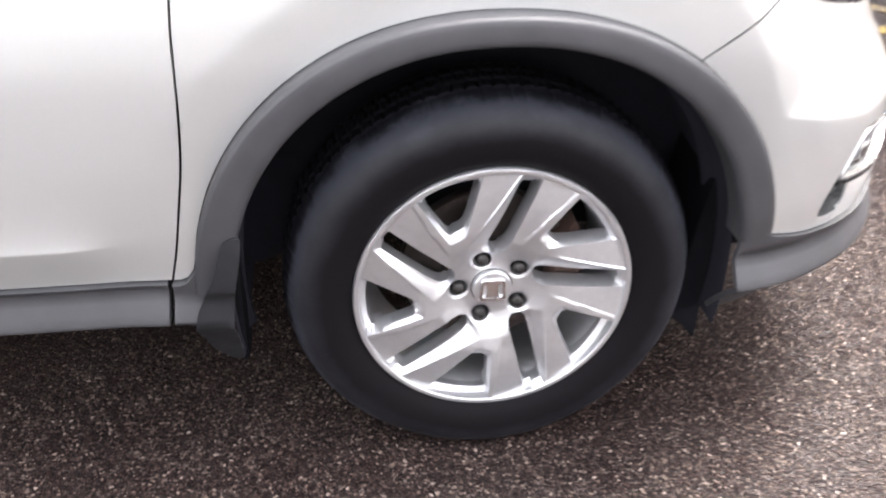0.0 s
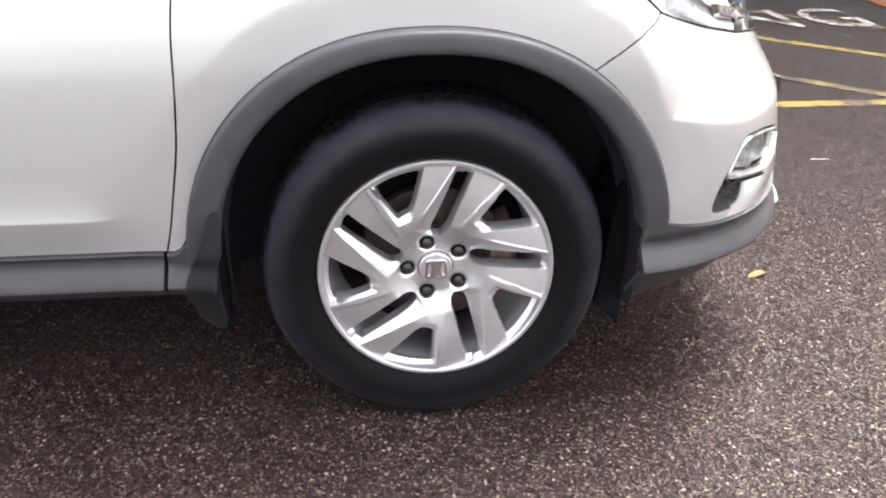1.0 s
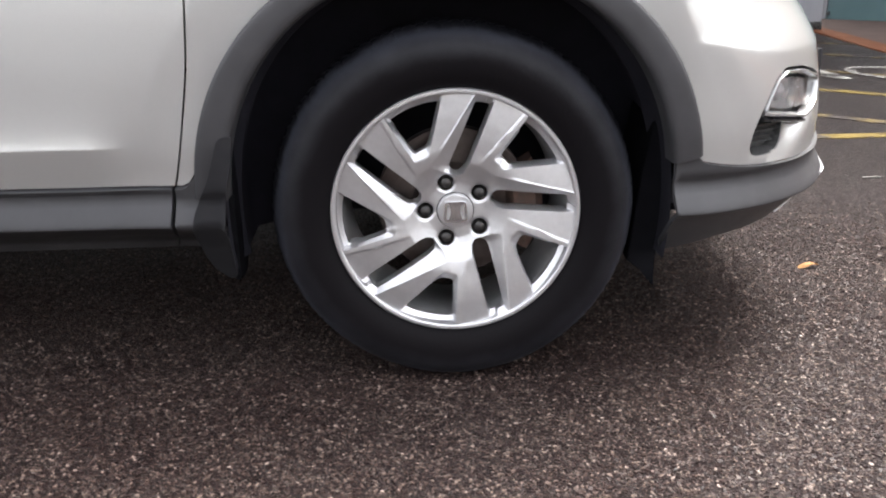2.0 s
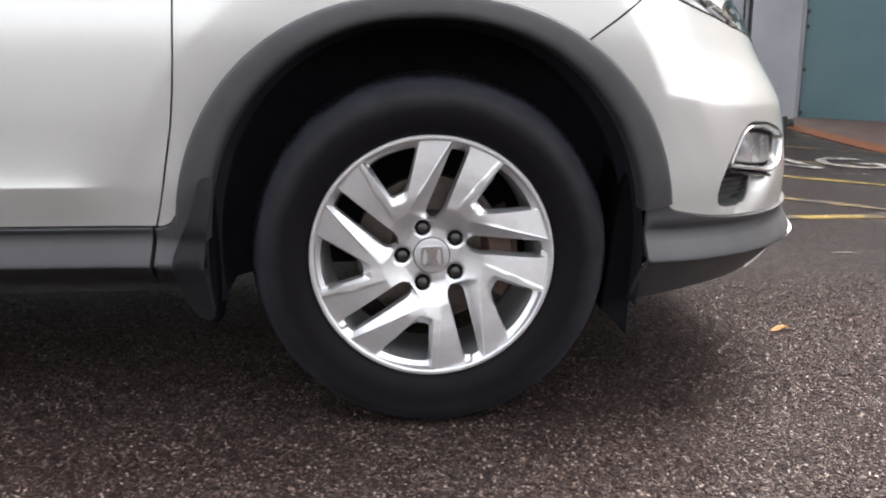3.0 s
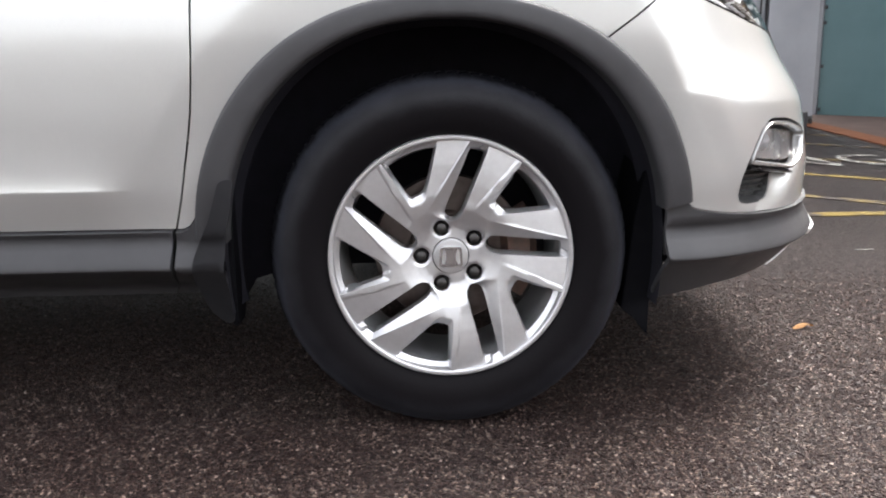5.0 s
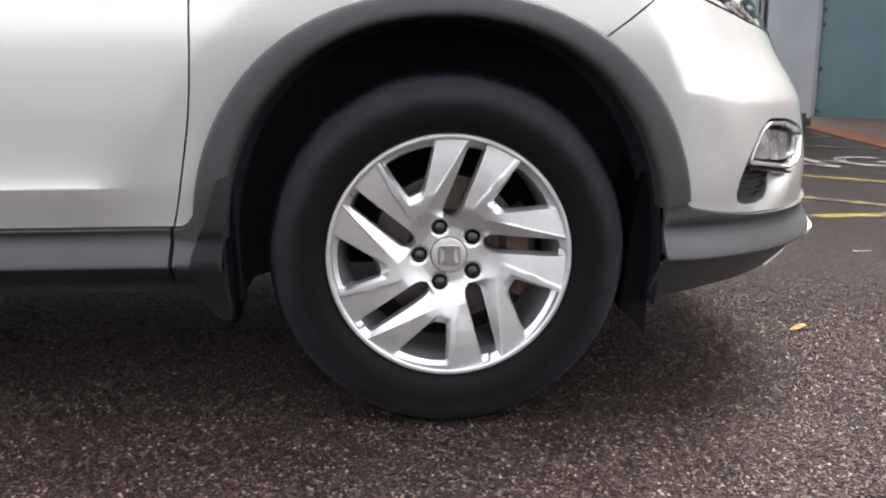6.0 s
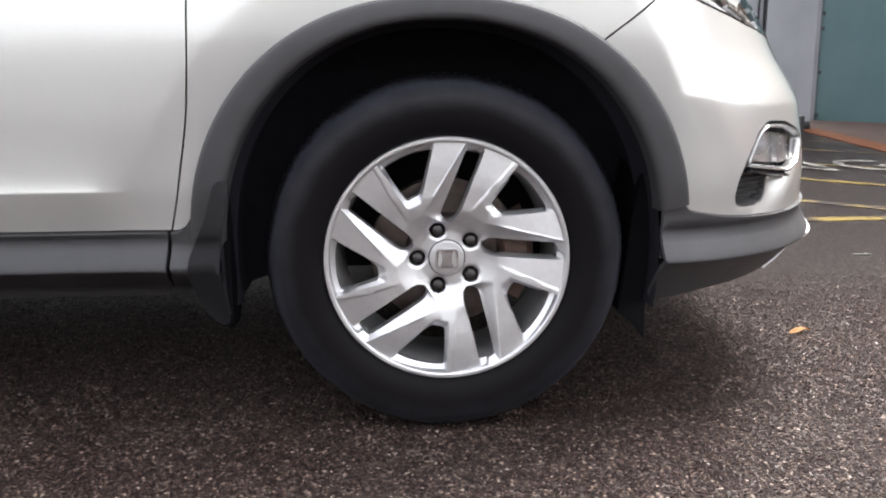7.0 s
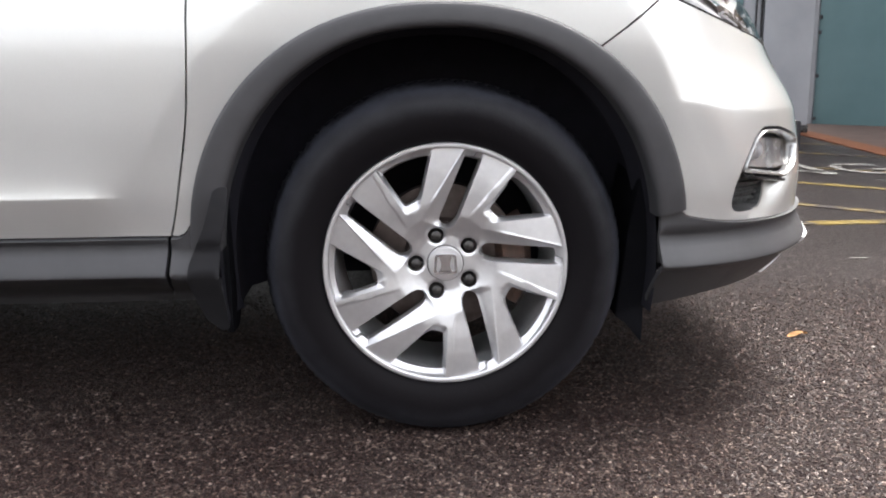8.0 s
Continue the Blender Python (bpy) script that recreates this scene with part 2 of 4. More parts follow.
def fill_2d(loops, step, holes=0, lines=(), clear=0.55):
    """Triangles of a flat region: the first loop is its outline, the next ones are holes, lines are kept as edges."""
    pts, edges = [], []
    for loop in loops:
        base = len(pts)
        pts += loop
        edges += [(base + i, base + (i + 1) % len(loop)) for i in range(len(loop))]
    for line in lines:
        base = len(pts)
        pts += line
        edges += [(base + i, base + i + 1) for i in range(len(line) - 1)]
    xs, ys = [p[0] for p in loops[0]], [p[1] for p in loops[0]]
    every = list(loops) + list(lines)
    nx, ny = int((max(xs) - min(xs)) / step) + 1, int((max(ys) - min(ys)) / step) + 1
    for i in range(nx):
        for j in range(ny):
            p = (min(xs) + (i + 0.5) * step, min(ys) + (j + 0.5) * step)
            if inside(p, loops[0]) and not any(inside(p, h) for h in loops[1:]) and not near_loop(p, every, step * clear):
                pts.append(p)
    from mathutils.geometry import delaunay_2d_cdt
    v, e, f, *_ = delaunay_2d_cdt([Vector(p) for p in pts], edges, [], 0, 1e-6)
    tris = []
    for t in f:
        c = (sum(v[k][0] for k in t) / len(t), sum(v[k][1] for k in t) / len(t))
        if inside(c, loops[0]) and not any(inside(c, h) for h in loops[1:]):
            area = sum(v[t[k]][0] * v[t[(k + 1) % len(t)]][1] - v[t[(k + 1) % len(t)]][0] * v[t[k]][1] for k in range(len(t)))
            tris.append(tuple(t) if area > 0 else tuple(reversed(t)))
    return [(p[0], p[1]) for p in v], tris


def panel_mesh(name, loops, step=0.03, proud=None, depth=0.018, fine=0.012, creases=()):
    """A body panel: a region of the skin, with its edges turned in."""
    loops = [dense(l, fine) for l in loops]
    kept = []
    for line in creases:
        run = []
        for q in line:
            if inside(q, loops[0]) and not any(inside(q, h) for h in loops[1:]) and not near_loop(q, loops, 0.006):
                run.append(q)
            else:
                if len(run) > 1:
                    kept.append(run)
                run = []
        if len(run) > 1:
            kept.append(run)
    v, tris = fill_2d(loops, step, lines=kept, clear=0.3)
    lift = proud or (lambda s, z: 0.0)
    co, normals = [], []
    e = 0.002

    def at(s, z):
        return skin(s, z) + skin_normal(s, z) * lift(s, z)
    for s, z in v:
        co.append(at(s, z))
        normals.append((at(s + e, z) - at(s - e, z)).cross(at(s, z + e) - at(s, z - e)).normalized())
    count = {}
    for t in tris:
        for k in range(len(t)):
            a, b = t[k], t[(k + 1) % len(t)]
            count[(a, b)] = count.get((a, b), 0) + 1
    rim = [(a, b) for (a, b) in count if (b, a) not in count]
    back, faces = {}, list(tris)
    co2, nor2 = list(co), list(normals)
    for a, b in rim:
        q = []
        for k in (a, b):
            for kind, push in (("edge", 0.0), ("in", depth)):
                if (k, kind) not in back:
                    back[(k, kind)] = len(co2)
                    co2.append(co[k] - normals[k] * push)
                    nor2.append(normals[k])
        faces.append((back[(b, "edge")], back[(a, "edge")], back[(a, "in")], back[(b, "in")]))
    me = bpy.data.meshes.new(name)
    me.from_pydata([tuple(c) for c in co2], [], faces)
    for p in me.polygons:
        p.use_smooth = True
    n_top = len(co)
    for p in me.polygons[len(tris):]:
        fn = p.normal
        for k in p.vertices:
            nor2[k] = (Vector(nor2[k]) * 0.35 + fn).normalized() if k >= n_top else nor2[k]
    me.normals_split_custom_set_from_vertices([tuple(n) for n in nor2])
    return me


def mirrored(me):
    """The same panel for the car's other side."""
    old = [tuple(n.vector) for n in me.corner_normals]
    co = [(v.co.x, 2 * YC - v.co.y, v.co.z) for v in me.vertices]
    faces = [tuple(reversed(p.vertices)) for p in me.polygons]
    other = bpy.data.meshes.new(me.name)
    other.from_pydata(co, [], faces)
    for p in other.polygons:
        p.use_smooth = True
    by_vertex = {}
    for l, n in zip(me.loops, old):
        by_vertex[l.vertex_index] = (n[0], -n[1], n[2])
    other.normals_split_custom_set_from_vertices([by_vertex.get(i, (0, 1, 0)) for i in range(len(co))])
    for m in me.materials:
        other.materials.append(m)
    return other


# ---- car surface ----
YC = 0.87      # centre line of the car
AX, AZ = 0.0, 0.345   # front wheel centre
X_FRONT = 0.40        # where the nose begins to curve round
X_REAR = -3.05


def curve1(points):
    """A smooth curve through a few (position, value) pairs."""
    xs = [p[0] for p in points]
    ys = [p[1] for p in points]
    n = len(xs)
    d = [(ys[i + 1] - ys[i]) / (xs[i + 1] - xs[i]) for i in range(n - 1)]
    m = [d[0]] + [0.5 * (d[i - 1] + d[i]) if d[i - 1] * d[i] > 0 else 0.0 for i in range(1, n - 1)] + [d[-1]]

    def value(x):
        if x <= xs[0]:
            return ys[0] + m[0] * (x - xs[0])
        if x >= xs[-1]:
            return ys[-1] + m[-1] * (x - xs[-1])
        i = 0
        while x > xs[i + 1]:
            i += 1
        h = xs[i + 1] - xs[i]
        t = (x - xs[i]) / h
        return ((1 + 2 * t) * (1 - t) ** 2 * ys[i] + t * (1 - t) ** 2 * h * m[i]
                + t * t * (3 - 2 * t) * ys[i + 1] + t * t * (t - 1) * h * m[i + 1])
    return value


def smooth(a, b, x):
    t = min(1.0, max(0.0, (x - a) / (b - a)))
    return t * t * (3 - 2 * t)


side_y = curve1([(0.15, 0.05), (0.30, 0.012), (0.36, -0.003), (0.41, -0.011), (0.49, -0.030), (0.60, -0.044), (0.68, -0.049), (0.75, -0.050), (0.80, -0.047), (0.85, -0.042), (0.90, -0.035), (0.98, -0.015), (1.06, 0.02)])
nose_x = curve1([(0.15, 0.83), (0.25, 0.89), (0.33, 0.920), (0.45, 0.926), (0.55, 0.910), (0.60, 0.896), (0.63, 0.887), (0.66, 0.876), (0.68, 0.868), (0.70, 0.859), (0.72, 0.850), (0.74, 0.842), (0.78, 0.825), (0.85, 0.776), (0.93, 0.66), (1.0, 0.52)])

POWER = 0.9
ARC = [(0.0, 0.0)]
_x, _y = 0.0, 0.0
for _i in range(1, 401):
    _a = math.pi / 2 * _i / 400
    _u, _v = 0.53 * math.sin(_a) ** POWER, 0.91 * (1 - math.cos(_a) ** POWER)
    ARC.append((ARC[-1][0] + math.hypot(_u - _x, _v - _y), _a))
    _x, _y = _u, _v
NOSE_LENGTH = ARC[-1][0]
ARC_S = [p[0] for p in ARC]
ARC_A = [p[1] for p in ARC]


def dish(x, z):
    """How the skin round the arch dishes in, more behind the wheel than ahead of it."""
    return (0.275 - 0.05 * smooth(-0.05, 0.25, x)) * smooth(0.28, 0.64, z)


def bumper_line(x):
    """The height of the crease across the bumper."""
    return 0.656 - 0.125 * (min(max(x, 0.43), 0.64) - 0.45)


def side(x, z):
    """The outward side of the body at a place along the car."""
    y = side_y(z)
    r = math.hypot(x - AX, z - AZ)
    y -= (0.14 - dish(x, z)) * 0.5 * (0.590 - r + math.hypot(0.590 - r, 0.006))
    above = 0.5 * (z - bumper_line(x) + math.hypot(z - bumper_line(x), 0.004))
    ahead = (x - 0.440) * 0.88 + (z - 0.656) * 0.475
    ahead = 0.8 * 0.5 * (ahead + math.hypot(ahead, 0.006))
    y += 0.46 * 0.5 * (above + ahead - math.hypot(above - ahead, 0.004 + 0.45 * above))
    ledge = smooth(-0.57, -0.67, x) * smooth(-3.2, -2.2, x)
    if z > 0.488:
        y -= 0.012 * ledge * math.exp(-(z - 0.488) / 0.035)
    else:
        y -= 0.012 * ledge * max(0.0, (z - 0.40) / 0.088)
    return y



def skin(s, z):
    """The car's outer skin: s runs forward along the side and round the nose to the centre line."""
    if s <= X_FRONT:
        if s < X_REAR:
            a = min(math.pi / 2, (X_REAR - s) / 1.10 * math.pi / 2)
            u, v = math.sin(a) ** 0.8, math.cos(a) ** 0.8
            y = side(X_REAR, z)
            return Vector((X_REAR - (0.56 - 0.25 * max(0.0, z - 0.75)) * u, YC - (YC - y) * v, z))
        return Vector((s, side(s, z), z))
    a = float(np.interp(s - X_FRONT, ARC_S, ARC_A))
    u, v = math.sin(a) ** POWER, max(0.0, math.cos(a)) ** (POWER + 0.2 * smooth(0.62, 0.76, z))
    y = side(min(s, 0.75), z)
    return Vector((X_FRONT + (nose_x(z) - X_FRONT) * u, YC - (YC - y) * v, z))


def skin_normal(s, z, e=0.002):
    n = (skin(s + e, z) - skin(s - e, z)).cross(skin(s, z + e) - skin(s, z - e))
    return n.normalized()


# ---- ground and markings ----
def flat_loop(name, loop, z, mat, thick=0.003):
    bm = bmesh.new()
    top = [bm.verts.new((x, y, z)) for x, y in loop]
    low = [bm.verts.new((x, y, z - thick)) for x, y in loop]
    f = bm.faces.new(top)
    n = len(loop)
    for i in range(n):
        bm.faces.new((top[i], low[i], low[(i + 1) % n], top[(i + 1) % n]))
    bmesh.ops.recalc_face_normals(bm, faces=bm.faces[:])
    bmesh.ops.triangulate(bm, faces=[f])
    return part(name, bm, mat)


bm = bmesh.new()
bmesh.ops.create_grid(bm, x_segments=1, y_segments=1, size=600)
ground = tagged(part("ground", bm, ASPHALT), "dark damp asphalt with pale stone chips", "ground", kind="structure")



def chip_material():
    m, tree, p = material("damp stone chips", (0.05, 0.045, 0.04), 0.4, spec=0.13)
    info = tree.nodes.new("ShaderNodeNewGeometry")
    tone = ramp(tree, info.outputs["Random Per Island"], [(0.0, (0.0115, 0.0080, 0.0079)), (0.50, (0.0270, 0.0193, 0.0179)), (0.82, (0.055, 0.0425, 0.0368)), (0.96, (0.118, 0.100, 0.086)), (1.0, (0.21, 0.190, 0.170))])
    patch = noise_tex(tree, 2.2, 5.0, 0.6)
    tint = ramp(tree, patch.outputs["Fac"], [(0.32, (0.86, 0.70, 0.67)), (0.68, (1.14, 1.06, 1.02))])
    mul = tree.nodes.new("ShaderNodeMix")
    mul.data_type, mul.blend_type = "RGBA", "MULTIPLY"
    mul.inputs["Factor"].default_value = 1.0
    tree.links.new(tone.outputs[0], mul.inputs[6])
    tree.links.new(tint.outputs[0], mul.inputs[7])
    tree.links.new(mul.outputs[2], p.inputs["Base Color"])
    damp = noise_tex(tree, 40.0, 4.0, 0.6)
    gloss = ramp(tree, damp.outputs["Fac"], [(0.35, grey(0.28)), (0.65, grey(0.55))])
    tree.links.new(gloss.outputs[0], p.inputs["Roughness"])
    small = noise_tex(tree, 700.0, 3.0)
    bump(tree, p, small.outputs["Fac"], 0.5, 0.0006)
    return m


def stone_chips(x0, x1, y0, y1, step):
    """Loose-set stone chips of the road surface, each a tilted five-sided stone half sunk in the binder."""
    rng = np.random.default_rng(12)
    gx, gy = np.meshgrid(np.arange(x0, x1, step), np.arange(y0, y1, step * 0.9))
    n = gx.size
    cx = gx.ravel() + rng.uniform(-0.45, 0.45, n) * step
    cy = gy.ravel() + rng.uniform(-0.45, 0.45, n) * step
    # thin out towards the rim of the patch
    keep = rng.random(n) > np.clip((cy - 0.65) / 0.6, 0.0, 1.0)
    for lead in (cx - x0, x1 - cx, cy - y0):
        keep &= rng.random(n) < np.clip(lead / 0.45, 0.0, 1.0) ** 1.5
    cx, cy = cx[keep], cy[keep]
    n = cx.size
    size = 0.0016 + 0.0027 * rng.random(n) ** 1.7
    long = rng.uniform(0.75, 1.35, n)
    turn = rng.uniform(0, math.pi, n)
    top = rng.uniform(0.0003, 0.0018, n)
    lean = rng.normal(0, 0.16, (2, n))
    corners = []
    for level in (0, 1):
        for k in range(5):
            a = 2 * math.pi * k / 5 + rng.uniform(-0.35, 0.35, n)
            r = size * rng.uniform(0.75, 1.15, n) * (1.0 if level == 0 else 1.28)
            u, v = r * np.cos(a) * long, r * np.sin(a) / long
            x, y = u * np.cos(turn) - v * np.sin(turn), u * np.sin(turn) + v * np.cos(turn)
            z = top + lean[0] * x + lean[1] * y if level == 0 else np.full(n, -0.0015)
            corners.append(np.stack([cx + x, cy + y, z], axis=1))
    verts = np.stack(corners, axis=1).reshape(-1, 3)
    base = np.arange(n)[:, None] * 10
    faces = (base + np.arange(5)).tolist()
    for k in range(5):
        j = (k + 1) % 5
        faces += (base + np.array([k, 5 + k, 5 + j, j])).tolist()
    me = bpy.data.meshes.new("stone_chips")
    me.from_pydata(verts.tolist(), [], faces)
    return tagged(place_mesh("stone_chips", me, chip_material()), "damp grey and brown stone chips set in asphalt", "gravel", kind="stuff")


stone_chips(-1.75, 2.05, -0.90, 1.25, 0.0064)


def stripe(a, b, width, mat, label):
    d = (Vector(b) - Vector(a)).normalized()
    n = Vector((-d.y, d.x)) * width / 2
    k = max(2, int((Vector(b) - Vector(a)).length / 0.08))
    rng = random.Random(int(a[0] * 1000))
    line = [Vector(a) + (Vector(b) - Vector(a)) * i / k for i in range(k + 1)]
    left = [tuple(p + n * rng.uniform(0.9, 1.05)) for p in line]
    right = [tuple(p - n * rng.uniform(0.9, 1.05)) for p in reversed(line)]
    return tagged(flat_loop("road_marking", left + right, 0.004, mat), label, "road marking", "yellow hatching", kind="structure")


stripe((0.6, 2.24), (7.0, 2.20), 0.092, YELLOW, "worn yellow painted line on damp asphalt")
for total, mat, w in ((4.76, FADED, 0.085), (5.98, YELLOW, 0.09), (7.17, FADED, 0.08), (8.57, FADED, 0.085), (9.77, FADED, 0.085)):
    far = min(7.2, total - 0.9)
    stripe((total - far, far), (total - 2.28, 2.28), w, mat, "diagonal yellow hatching line on damp asphalt" if mat == YELLOW else "faded diagonal yellow hatching line on asphalt")


def painted_letter(character, x0, x1, y0, y1):
    data = bpy.data.curves.new("letter", "FONT")
    data.body = character
    data.fill_mode = "FRONT"
    data.offset = 0.006
    holder = bpy.data.objects.new("letter_outline", data)
    scene.collection.objects.link(holder)
    me = bpy.data.meshes.new_from_object(holder.evaluated_get(bpy.context.evaluated_depsgraph_get()))
    bpy.data.objects.remove(holder)
    xs, ys = [v.co.x for v in me.vertices], [v.co.y for v in me.vertices]
    for v in me.vertices:
        v.co = (x0 + (v.co.x - min(xs)) / (max(xs) - min(xs)) * (x1 - x0), y0 + (v.co.y - min(ys)) / (max(ys) - min(ys)) * (y1 - y0), 0.008)
    me.name = "road_letter"
    me.materials.clear()
    return tagged(place_mesh("road_letter", me, WHITE), "worn white painted capital letter on asphalt", "road marking", "painted word", kind="structure")


painted_letter("N", 2.37, 2.78, 3.93, 4.51)
painted_letter("G", 2.90, 3.28, 3.91, 4.53)
tagged(flat_loop("paving", [(3.66, -14.95), (3.69, 5.1), (3.93, 6.9), (4.05, 7.6), (4.25, 7.6), (4.18, 7.0), (3.99, 5.64), (3.95, -14.95)], 0.010, BRICK_RED, 0.01), "orange-red painted edging strip on the ground", "paving", kind="structure")
tagged(flat_loop("pavement", [(3.95, -14.95), (3.99, 5.64), (4.18, 7.0), (4.25, 7.6), (4.25, 9.6), (14, 9.6), (14, -14.95)], 0.008, BROWN, 0.01), "brown paved ground beside the wall", "pavement", kind="structure")

# unseen wall, added behind the camera to dim what the car's side reflects
tagged(part("wall_south", box_bm((-40, -15.4, -0.1), (30, -15.0, 4.0), 0.02), GREY_WALL), "plain grey wall added unseen behind the camera", "wall", kind="structure")


# ---- the car ----
def rounded(loop, radius, steps=3):
    """The same loop with its corners rounded."""
    out = []
    n = len(loop)
    for i in range(n):
        p, a, b = Vector(loop[i]), Vector(loop[i - 1]), Vector(loop[(i + 1) % n])
        r = min(radius, (a - p).length * 0.4, (b - p).length * 0.4)
        u, v = p + (a - p).normalized() * r, p + (b - p).normalized() * r
        for k in range(steps + 1):
            t = k / steps
            out.append(tuple(u * (1 - t) ** 2 + p * 2 * t * (1 - t) + v * t * t))
    return out


car = tagged(new("car"), "silver sport utility car with grey plastic wheel arch trim", "car")
S_END = X_FRONT + NOSE_LENGTH


def arch(a, b, n, t):
    """A point of a wheel arch outline, t in degrees from the front."""
    c, s = math.cos(radians(t)), math.sin(radians(t))
    return (-0.008 + a * math.copysign(abs(c) ** (2 / n), c), AZ + b * math.copysign(abs(s) ** (2 / n), s))


def arch_out(t):
    return arch(0.475, 0.490, 2.25, t)


def arch_in(t):
    return arch(0.415, 0.445, 2.2, t)


SEAM = [(-0.441, 0.97), (-0.448, 0.90), (-0.455, 0.839), (-0.462, 0.713), (-0.472, 0.62), (-0.487, 0.54), (-0.501, 0.47), (-0.516, 0.411)]
seam_x = curve1(sorted((z, x) for x, z in SEAM))
GAP = 0.0019
zs = [0.97 - (0.97 - 0.413) * i / 24 for i in range(25)]
door_front = [(seam_x(z) - GAP, z) for z in zs]
fender_rear = [(seam_x(z) + GAP, z) for z in zs]
SEAM_T = 54.6   # where the bumper seam meets the arch

# lines that the fill keeps, so that the skin's creases stay crisp
BULGE = [[(AX + r * math.cos(radians(t)), AZ + r * math.sin(radians(t))) for t in np.arange(0, 181, 1.5)] for r in (0.574, 0.583, 0.590, 0.597, 0.606)]
LEDGE = [[(x, z) for x in np.arange(-1.48, -0.54, 0.02)] for z in (0.470, 0.480, 0.4855, 0.4882, 0.4910, 0.496, 0.504, 0.515)]
BUMPER_LINE = [[(s, bumper_line(skin(s, 0.60).x if s < 0.75 else 0.7) + o) for s in np.arange(0.38, 1.30, 0.015)] for o in (-0.012, -0.006, -0.002, 0.001, 0.005, 0.011)]

DIAGONAL = [[(0.440 - 0.475 * k + 0.88 * o, 0.656 + 0.88 * k + 0.475 * o) for k in np.arange(-0.01, 0.20, 0.008)] for o in (-0.012, -0.005, 0.0, 0.005, 0.012)]

# front wing
loop = [*fender_rear, (-0.502, 0.413), (-0.490, 0.419), (-0.480, 0.434), (-0.4765, 0.45)]
loop += [arch_out(t) for t in np.linspace(165, SEAM_T + 0.25, 60)]
loop += [(0.330, 0.7900), (0.359, 0.8132), (0.388, 0.8365), (0.396, 0.852), (0.366, 0.876), (0.32, 0.915), (0.28, 0.945), (0.24, 0.97)]
wing = panel_mesh("front_wing", [loop], 0.022, creases=BULGE)
place_mesh("front_wing", wing, PAINT, car)
place_mesh("front_wing", mirrored(wing), PAINT, car)

# front door, rear door, rear quarter
BACK_1, BACK_2 = -1.50, -2.33
loop = [*door_front, *[(x, 0.413) for x in np.linspace(-0.60, BACK_1, 12)], (BACK_1, 0.97)]
door = panel_mesh("front_door", [loop], 0.022, creases=BULGE + LEDGE)
front_door = place_mesh("front_door", door, PAINT, car)
place_mesh("front_door", mirrored(door), PAINT, car)
REAR_AX = -2.62
loop = [(BACK_1 - 0.005, 0.97), (BACK_1 - 0.005, 0.413), (BACK_2 + 0.15, 0.413)]
loop += [(REAR_AX + x, z) for x, z in [arch_out(t) for t in np.linspace(8, 60, 20)] if REAR_AX + x > BACK_2 + 0.0]
loop += [(BACK_2, 0.80), (BACK_2, 0.97)]
back = panel_mesh("rear_door", [loop], 0.06)
place_mesh("rear_door", back, PAINT, car)
place_mesh("rear_door", mirrored(back), PAINT, car)
top = [(x, 0.97) for x in np.linspace(-4.15, BACK_2 - 0.005, 20)]
loop = [(BACK_2 - 0.005, 0.97), (BACK_2 - 0.005, 0.80)]
loop += [(REAR_AX + x, z) for x, z in [arch_out(t) for t in np.linspace(60, 172, 40)] if REAR_AX + x < BACK_2 - 0.01]
loop += [(-3.15, 0.41), (-4.15, 0.41), *top[:-1]]
quarter = panel_mesh("rear_quarter", [loop], 0.06)
place_mesh("rear_quarter", quarter, PAINT, car)
place_mesh("rear_quarter", mirrored(quarter), PAINT, car)

# front bumper
FOG = rounded([(0.662, 0.601), (0.74, 0.597), (0.83, 0.580), (0.875, 0.568), (0.878, 0.552), (0.850, 0.513), (0.80, 0.494), (0.765, 0.486), (0.728, 0.484), (0.710, 0.474), (0.690, 0.450), (0.668, 0.434), (0.60, 0.431), (0.578, 0.436), (0.567, 0.452), (0.572, 0.484), (0.588, 0.518), (0.606, 0.550), (0.628, 0.582)], 0.012, 3)
loop = [arch_out(t) for t in np.linspace(SEAM_T - 0.25, 10.5, 40)]
low_edge = curve1([(0.470, 0.4350), (0.50, 0.4285), (0.57, 0.4185), (0.68, 0.4125), (0.784, 0.410)])
loop += [(0.459, 0.444), (0.463, 0.439), *[(s, low_edge(s)) for s in np.linspace(0.470, 0.77, 16)]]
loop += [(s, 0.410) for s in np.linspace(0.784, S_END, 8)]
loop += [(S_END, 0.700), (1.13, 0.704), (1.085, 0.713), (1.06, 0.7125), (0.96, 0.7425), (0.826, 0.7625), (0.742, 0.775), (0.68, 0.7825), (0.545, 0.8105), (0.446, 0.835), (0.399, 0.8485), (0.392, 0.8345), (0.362, 0.8105), (0.333, 0.7875)]


def scoop(s, z):
    """The bumper dips towards the intake on its front and lower sides."""
    edge = 0.670 + (z - 0.434) * 1.05
    ahead = 1 - smooth(0.0, 0.085, s - edge) if s > edge - 0.025 else 0.0
    ahead *= min(1.0, max(0.0, (z - 0.409) / 0.085)) * (1 - smooth(0.498, 0.512, z))
    below = (1 - smooth(0.0, 0.022, 0.440 - z)) if z < 0.446 and 0.565 < s <= edge - 0.025 else 0.0
    return -0.036 * ahead - 0.004 * below * smooth(0.565, 0.59, s)


bumper_me = panel_mesh("front_bumper", [loop, FOG], 0.0125, scoop, 0.006, creases=[l[:18] for l in BULGE] + BUMPER_LINE + DIAGONAL)
bumper = place_mesh("front_bumper", bumper_me, PAINT, car)
place_mesh("front_bumper", mirrored(bumper_me), PAINT, car)

